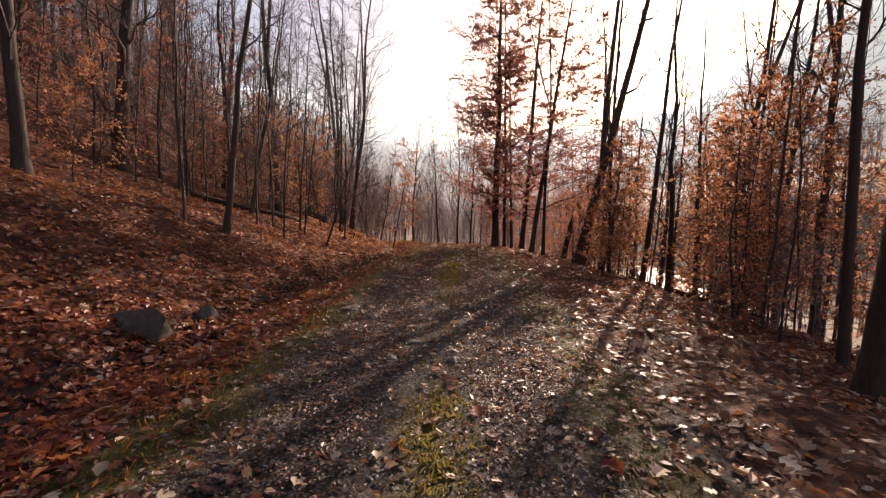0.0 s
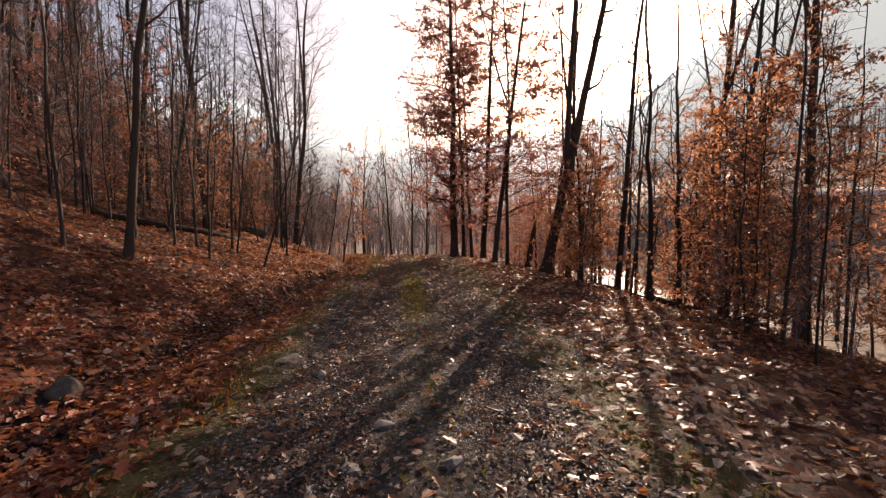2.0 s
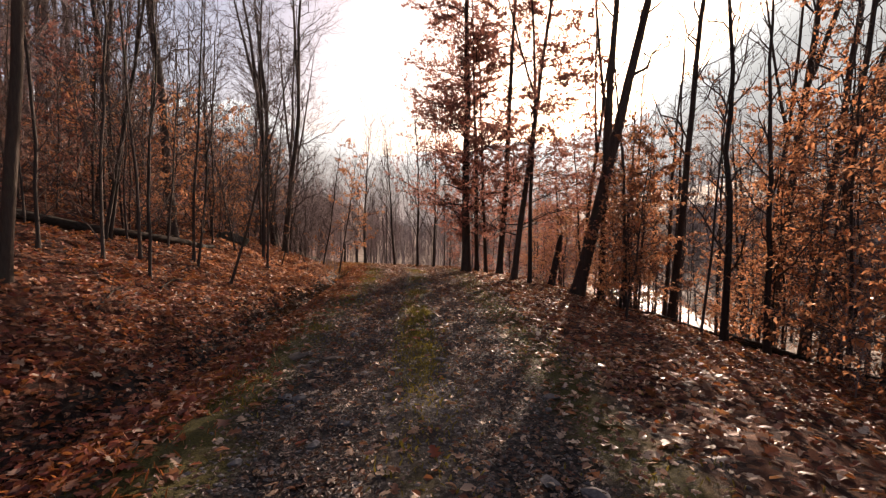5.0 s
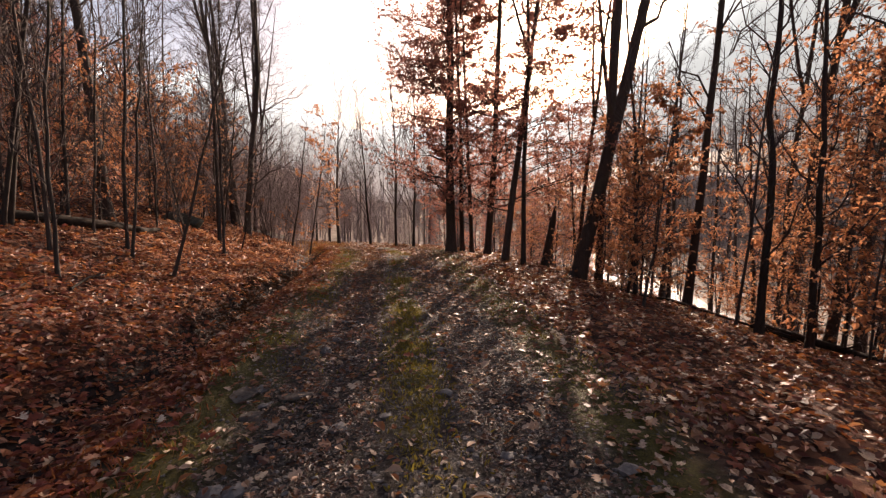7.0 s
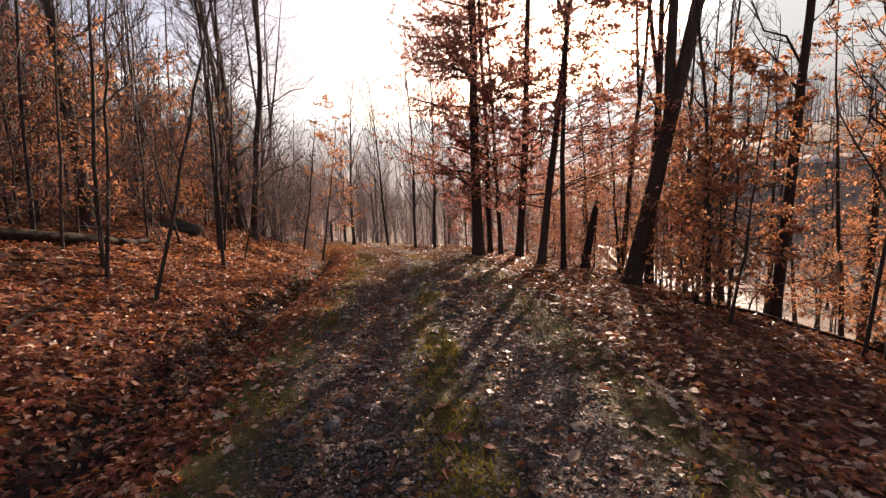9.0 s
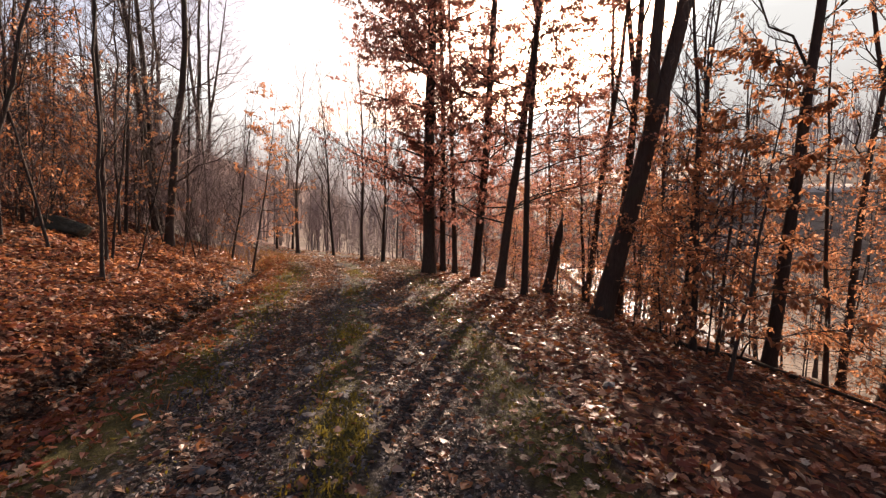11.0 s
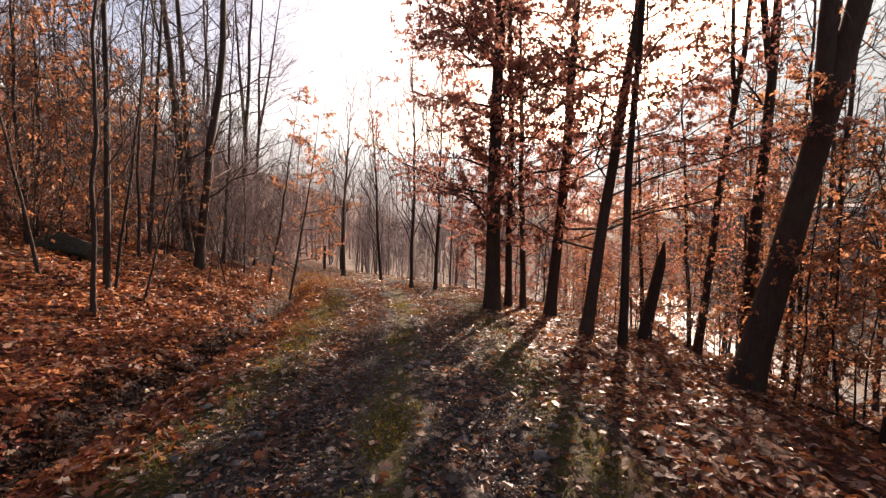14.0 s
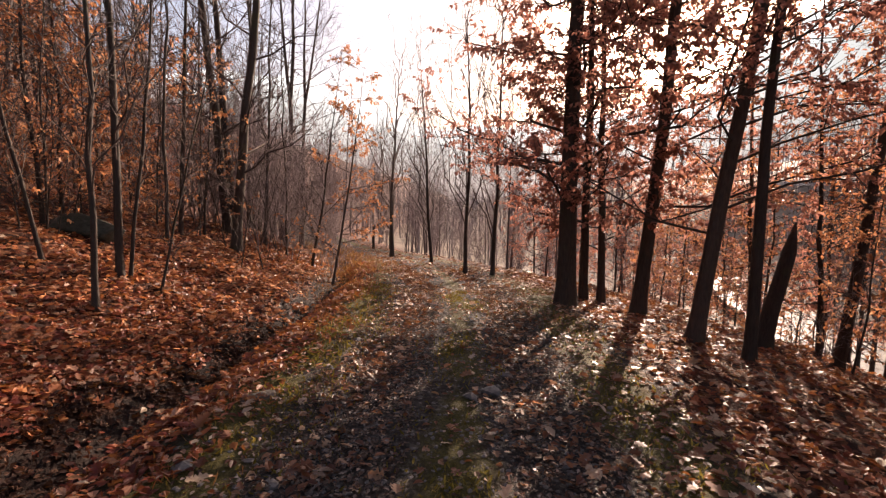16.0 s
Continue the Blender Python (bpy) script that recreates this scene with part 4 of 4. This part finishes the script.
for kind, x, y, lx, ly, r, height in FITTED:
    if kind == "snag":
        s = Soup()
        z = np.array([-0.3, 0, 0.2, 0.6, 1.1, 1.6, height - 0.3, height])
        s.tubes(np.stack([lx * z, ly * z + 0.03 * np.sin(3 * z), z], 1)[None], r * np.array([[1.5, 1.35, 1.1, 1.0, 0.93, 0.85, 0.6, 0.12]]), 11)
        stand(tagged(s.make("broken_trunk", BARK), "broken dead trunk standing at the edge of the slope", "dead tree"), x, y)

def fallen_branch(label, places, thick, seed):
    q = np.array(places, float)
    line = np.concatenate([q, (surface_z(q[:, 0], q[:, 1]) + 0.02 + thick)[:, None]], 1)
    s = Soup()
    s.tubes(line[None], thick * np.linspace(1, 0.4, len(q))[None], 7)
    b, bl, br = shoots(np.random.default_rng(seed), line[None], np.array([2.0]), np.array([thick]), 5, 0.3, 0.35, 0.8, 3, 0.15)
    s.spikes(b, np.maximum(br[:, 0], 0.006))
    tagged(s.make("fallen_branch", DEADWOOD), label, "branch")


fallen_branch("dark fallen branch lying along the brow of the slope", [(6.0, 18.3), (6.1, 17.2), (6.3, 16.0), (6.9, 14.8), (7.5, 13.7)], 0.05, 3)
fallen_branch("fallen dead limb on the slope among saplings", [(7.2, 14.6), (7.7, 13.6), (8.1, 12.7), (8.4, 11.6)], 0.09, 4)
fallen_branch("bleached stick lying on the leafy bank", [(-4.75, 13.3), (-4.85, 13.9), (-4.95, 14.6)], 0.022, 5)
fallen_branch("broken stick on the leaves of the bank", [(-4.6, 11.3), (-4.85, 12.1), (-5.05, 12.9)], 0.018, 6)

# ---- two posts beside the far bend
for x, y, h in ((-6.0, 44.0, 1.55), (-5.3, 46.5, 1.6)):
    s = Soup()
    s.tubes(np.array([[(0, 0, -0.3), (0, 0, h * 0.5), (0.02, 0, h)]]), np.array([[0.09, 0.085, 0.075]]), 8)
    stand(tagged(s.make("post", DEADWOOD), "weathered wooden post beside the bend", "post", "posts at the bend"), x, y)

# ---- moss and short grass on the crown and the edges of the track
rng = np.random.default_rng(58)
n = 60000
my = rng.uniform(0, 24, n)
pick_ = rng.random(n)
mu = np.where(pick_ < 0.5, rng.normal(0.14, 0.22, n), np.where(pick_ < 0.84, rng.normal(-1.5, 0.34, n), rng.normal(1.9, 0.4, n)))
keep = rng.random(n) < np.where(np.abs(mu) < 0.9, np.interp(my, [0, 3, 4.5, 8.5, 11], [0.6, 0.6, 0.12, 0.2, 1.0]), np.interp(my, [0, 8, 12], [0.35, 0.6, 1.0])) * patchy(mu, my, 31) ** 1.6
my, mu = my[keep], mu[keep]
mx = mu + track_x(my)
p = np.stack([mx, my, surface_z(mx, my) - 0.004], 1)
tufts = Soup()
tufts.leaves(p, twist(rng, len(p)) * 0.8 + np.array([0, 0, 0.8]), twist(rng, len(p)), 0.045 * rng.uniform(0.5, 1.5, len(p)), 0.28, 0.02, 0.1)
tagged(tufts.make("moss", MOSS), "olive-green moss and short grass on the track", "moss", kind="stuff")

# ---- rust-brown dead grass on the uphill verge
rng = np.random.default_rng(61)
n = 11000
vy = rng.uniform(0, 25, n)
vu = rng.normal(-2.05, 0.3, n)
keep = rng.random(n) < patchy(vu, vy, 37) ** 1.3
vy, vu = vy[keep], vu[keep]
n = len(vy)
vx = vu + track_x(vy)
p = np.stack([vx, vy, surface_z(vx, vy) - 0.006], 1)
verge = Soup()
verge.leaves(p, twist(rng, n) * 0.9 + np.array([0, 0, 0.7]), twist(rng, n), 0.075 * rng.uniform(0.5, 1.5, n), 0.14, 0.02, 0.1)
tagged(verge.make("verge_grass", VERGE), "rust-brown dead grass between track and ditch", "grass", kind="stuff")

# ---- dry grass at the bend and along the verge
rng = np.random.default_rng(52)
n = 6000
gy_ = rng.uniform(3, 46, n)
gu = np.where(gy_ > 24, rng.normal(-2.6, 0.7, n), rng.normal(-2.0, 0.25, n))
keep = rng.random(n) < np.interp(gy_, [3, 18, 26, 46], [0.25, 0.3, 1, 1])
gy_, gu = gy_[keep], gu[keep]
gxx = gu + track_x(gy_)
p = np.stack([gxx, gy_, surface_z(gxx, gy_) - 0.01], 1)
way = twist(rng, len(p)) * 0.6 + np.array([0, 0, 1.0])
blades = Soup()
blades.leaves(p, way, twist(rng, len(p)), np.interp(gy_, [3, 22, 28], [0.07, 0.09, 0.2]) * rng.uniform(0.5, 1.2, len(p)), 0.05, 0.01, 0.1)
tagged(blades.make("dry_grass", GRASS), "dry straw-coloured grass beside the track", "grass", kind="stuff")

# ---- woods on the far slopes
rng = np.random.default_rng(63)
far, hill = Soup(), Soup()


def far_trees(n, xs, ys, h, test=None, into=far):
    x, y = rng.uniform(*xs, n), rng.uniform(*ys, n)
    u = x - track_x(np.minimum(y, 90.0))
    k = (np.abs(x - river_x(y)) > 6) & ((u < 82) | (u > 94)) & (np.abs(u) > 6)
    if test is not None:
        k &= test(x, y, u)
    x, y = x[k], y[k]
    z = ground_z(x, y)
    n = len(x)
    hh = h * rng.uniform(0.7, 1.25, n)
    s = np.linspace(0, 1, 4)
    base = np.stack([x, y, z], 1)
    lean = rng.normal(size=(n, 2)) * 0.05
    line = base[:, None] + np.stack([lean[:, :1] * hh[:, None] * s, lean[:, 1:] * hh[:, None] * s, hh[:, None] * s], -1)
    into.tubes(line, (0.012 * hh)[:, None] * np.linspace(1, 0.2, 4), 4)
    b, bl, br = shoots(rng, line, hh, 0.008 * hh, 12, 0.25, 0.26, 0.6, 3, 0.1)
    into.spikes(b, np.maximum(br[:, 0], 0.035))
    t, tl, tr = shoots(rng, b, bl, br[:, 0], 3, 0.1, 0.6, 0.6, 2, 0.0)
    into.spikes(t, np.maximum(tr[:, 0], 0.022))


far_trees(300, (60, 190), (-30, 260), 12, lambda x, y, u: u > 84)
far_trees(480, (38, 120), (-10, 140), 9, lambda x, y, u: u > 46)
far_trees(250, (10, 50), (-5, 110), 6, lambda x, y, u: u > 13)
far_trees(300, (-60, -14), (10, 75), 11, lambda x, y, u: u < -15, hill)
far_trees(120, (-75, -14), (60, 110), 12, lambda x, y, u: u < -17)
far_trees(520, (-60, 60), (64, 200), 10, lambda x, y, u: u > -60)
tagged(hill.make("hill_woods", HAZY_HILLWOOD, None, False), "bare brown woods on the steep hillside above the bank, paled for haze", "woods", kind="stuff")
tagged(far.make("far_woods", HAZY_FARWOOD, None, False), "bare woods on the far valley sides, greyed and paled for haze", "woods", kind="stuff")

# ---- hazy hills that close the valley, far beyond the woods
bb = np.radians(np.linspace(-180, 180, 241))
deg = np.degrees(bb)
crest = np.interp(deg, [-180, -60, -20, -12, -4, 4, 14, 24, 33, 42, 55, 75, 110, 180], [9, 12, 13, 11, 9, 8.5, 10, 12, 17, 24, 28, 26, 14, 9]) + 0.5 * np.sin(deg * 0.21) + 0.3 * np.sin(deg * 0.63 + 1) + 0.12 * np.sin(deg * 2.3)
D = 1300.0
rings = []
for part, back in ((-0.06, 0.0), (0.25, 0.1), (0.6, 0.22), (1.0, 0.4)):
    dist = D * (1 + back)
    rings.append(np.stack([dist * np.sin(bb), dist * np.cos(bb), dist * np.tan(np.radians(crest)) * part], 1))
nb = len(bb)
hi = np.arange(nb - 1)[:, None]
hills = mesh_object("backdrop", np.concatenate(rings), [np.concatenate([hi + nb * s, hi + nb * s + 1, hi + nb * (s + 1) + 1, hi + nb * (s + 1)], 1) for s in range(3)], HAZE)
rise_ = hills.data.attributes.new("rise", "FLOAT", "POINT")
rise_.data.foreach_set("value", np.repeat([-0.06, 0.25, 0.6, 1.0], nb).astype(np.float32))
tagged(hills, "glowing backdrop of wooded hills with haze painted in, closing the valley", "hills", kind="structure")

# ---- single large leaves lying on the track, one by one
rng = np.random.default_rng(77)
shapes_ = []
for i in range(14):
    soup = Soup()
    one = np.zeros((1, 3))
    if i % 2:
        soup.lobed(one, np.array([[0.0, 1, 0]]), np.array([[0.0, 0, 1]]), np.array([1.0]), rng.uniform(-0.2, 0.5, 1))
    else:
        soup.leaves(one, np.array([[0.0, 1, 0]]), np.array([[0.0, 0, 1]]), np.array([1.0]), 0.62, rng.uniform(0.05, 0.2), 0.06)
    ob = soup.make("fallen_leaf", (PALE, FALLEN, ORANGE, RUST)[i % 4 if i < 12 else 0])
    shapes_.append(ob.data)
    bpy.data.objects.remove(ob)
for i in range(280):
    y = rng.uniform(0.8, 18.5)
    u = rng.uniform(-2.3, 3.2)
    x = u + float(track_x(y))
    leaf = new("fallen_leaf", shapes_[int(rng.integers(len(shapes_)))])
    leaf.parent = ground
    leaf.matrix_basis = Matrix.Translation((x, y, float(surface_z(x, y)) + 0.02)) @ Euler((rng.normal(0, 0.22), rng.normal(0, 0.22), rng.uniform(0, 6.3))).to_matrix().to_4x4() @ Matrix.Scale(rng.uniform(0.09, 0.15), 4)
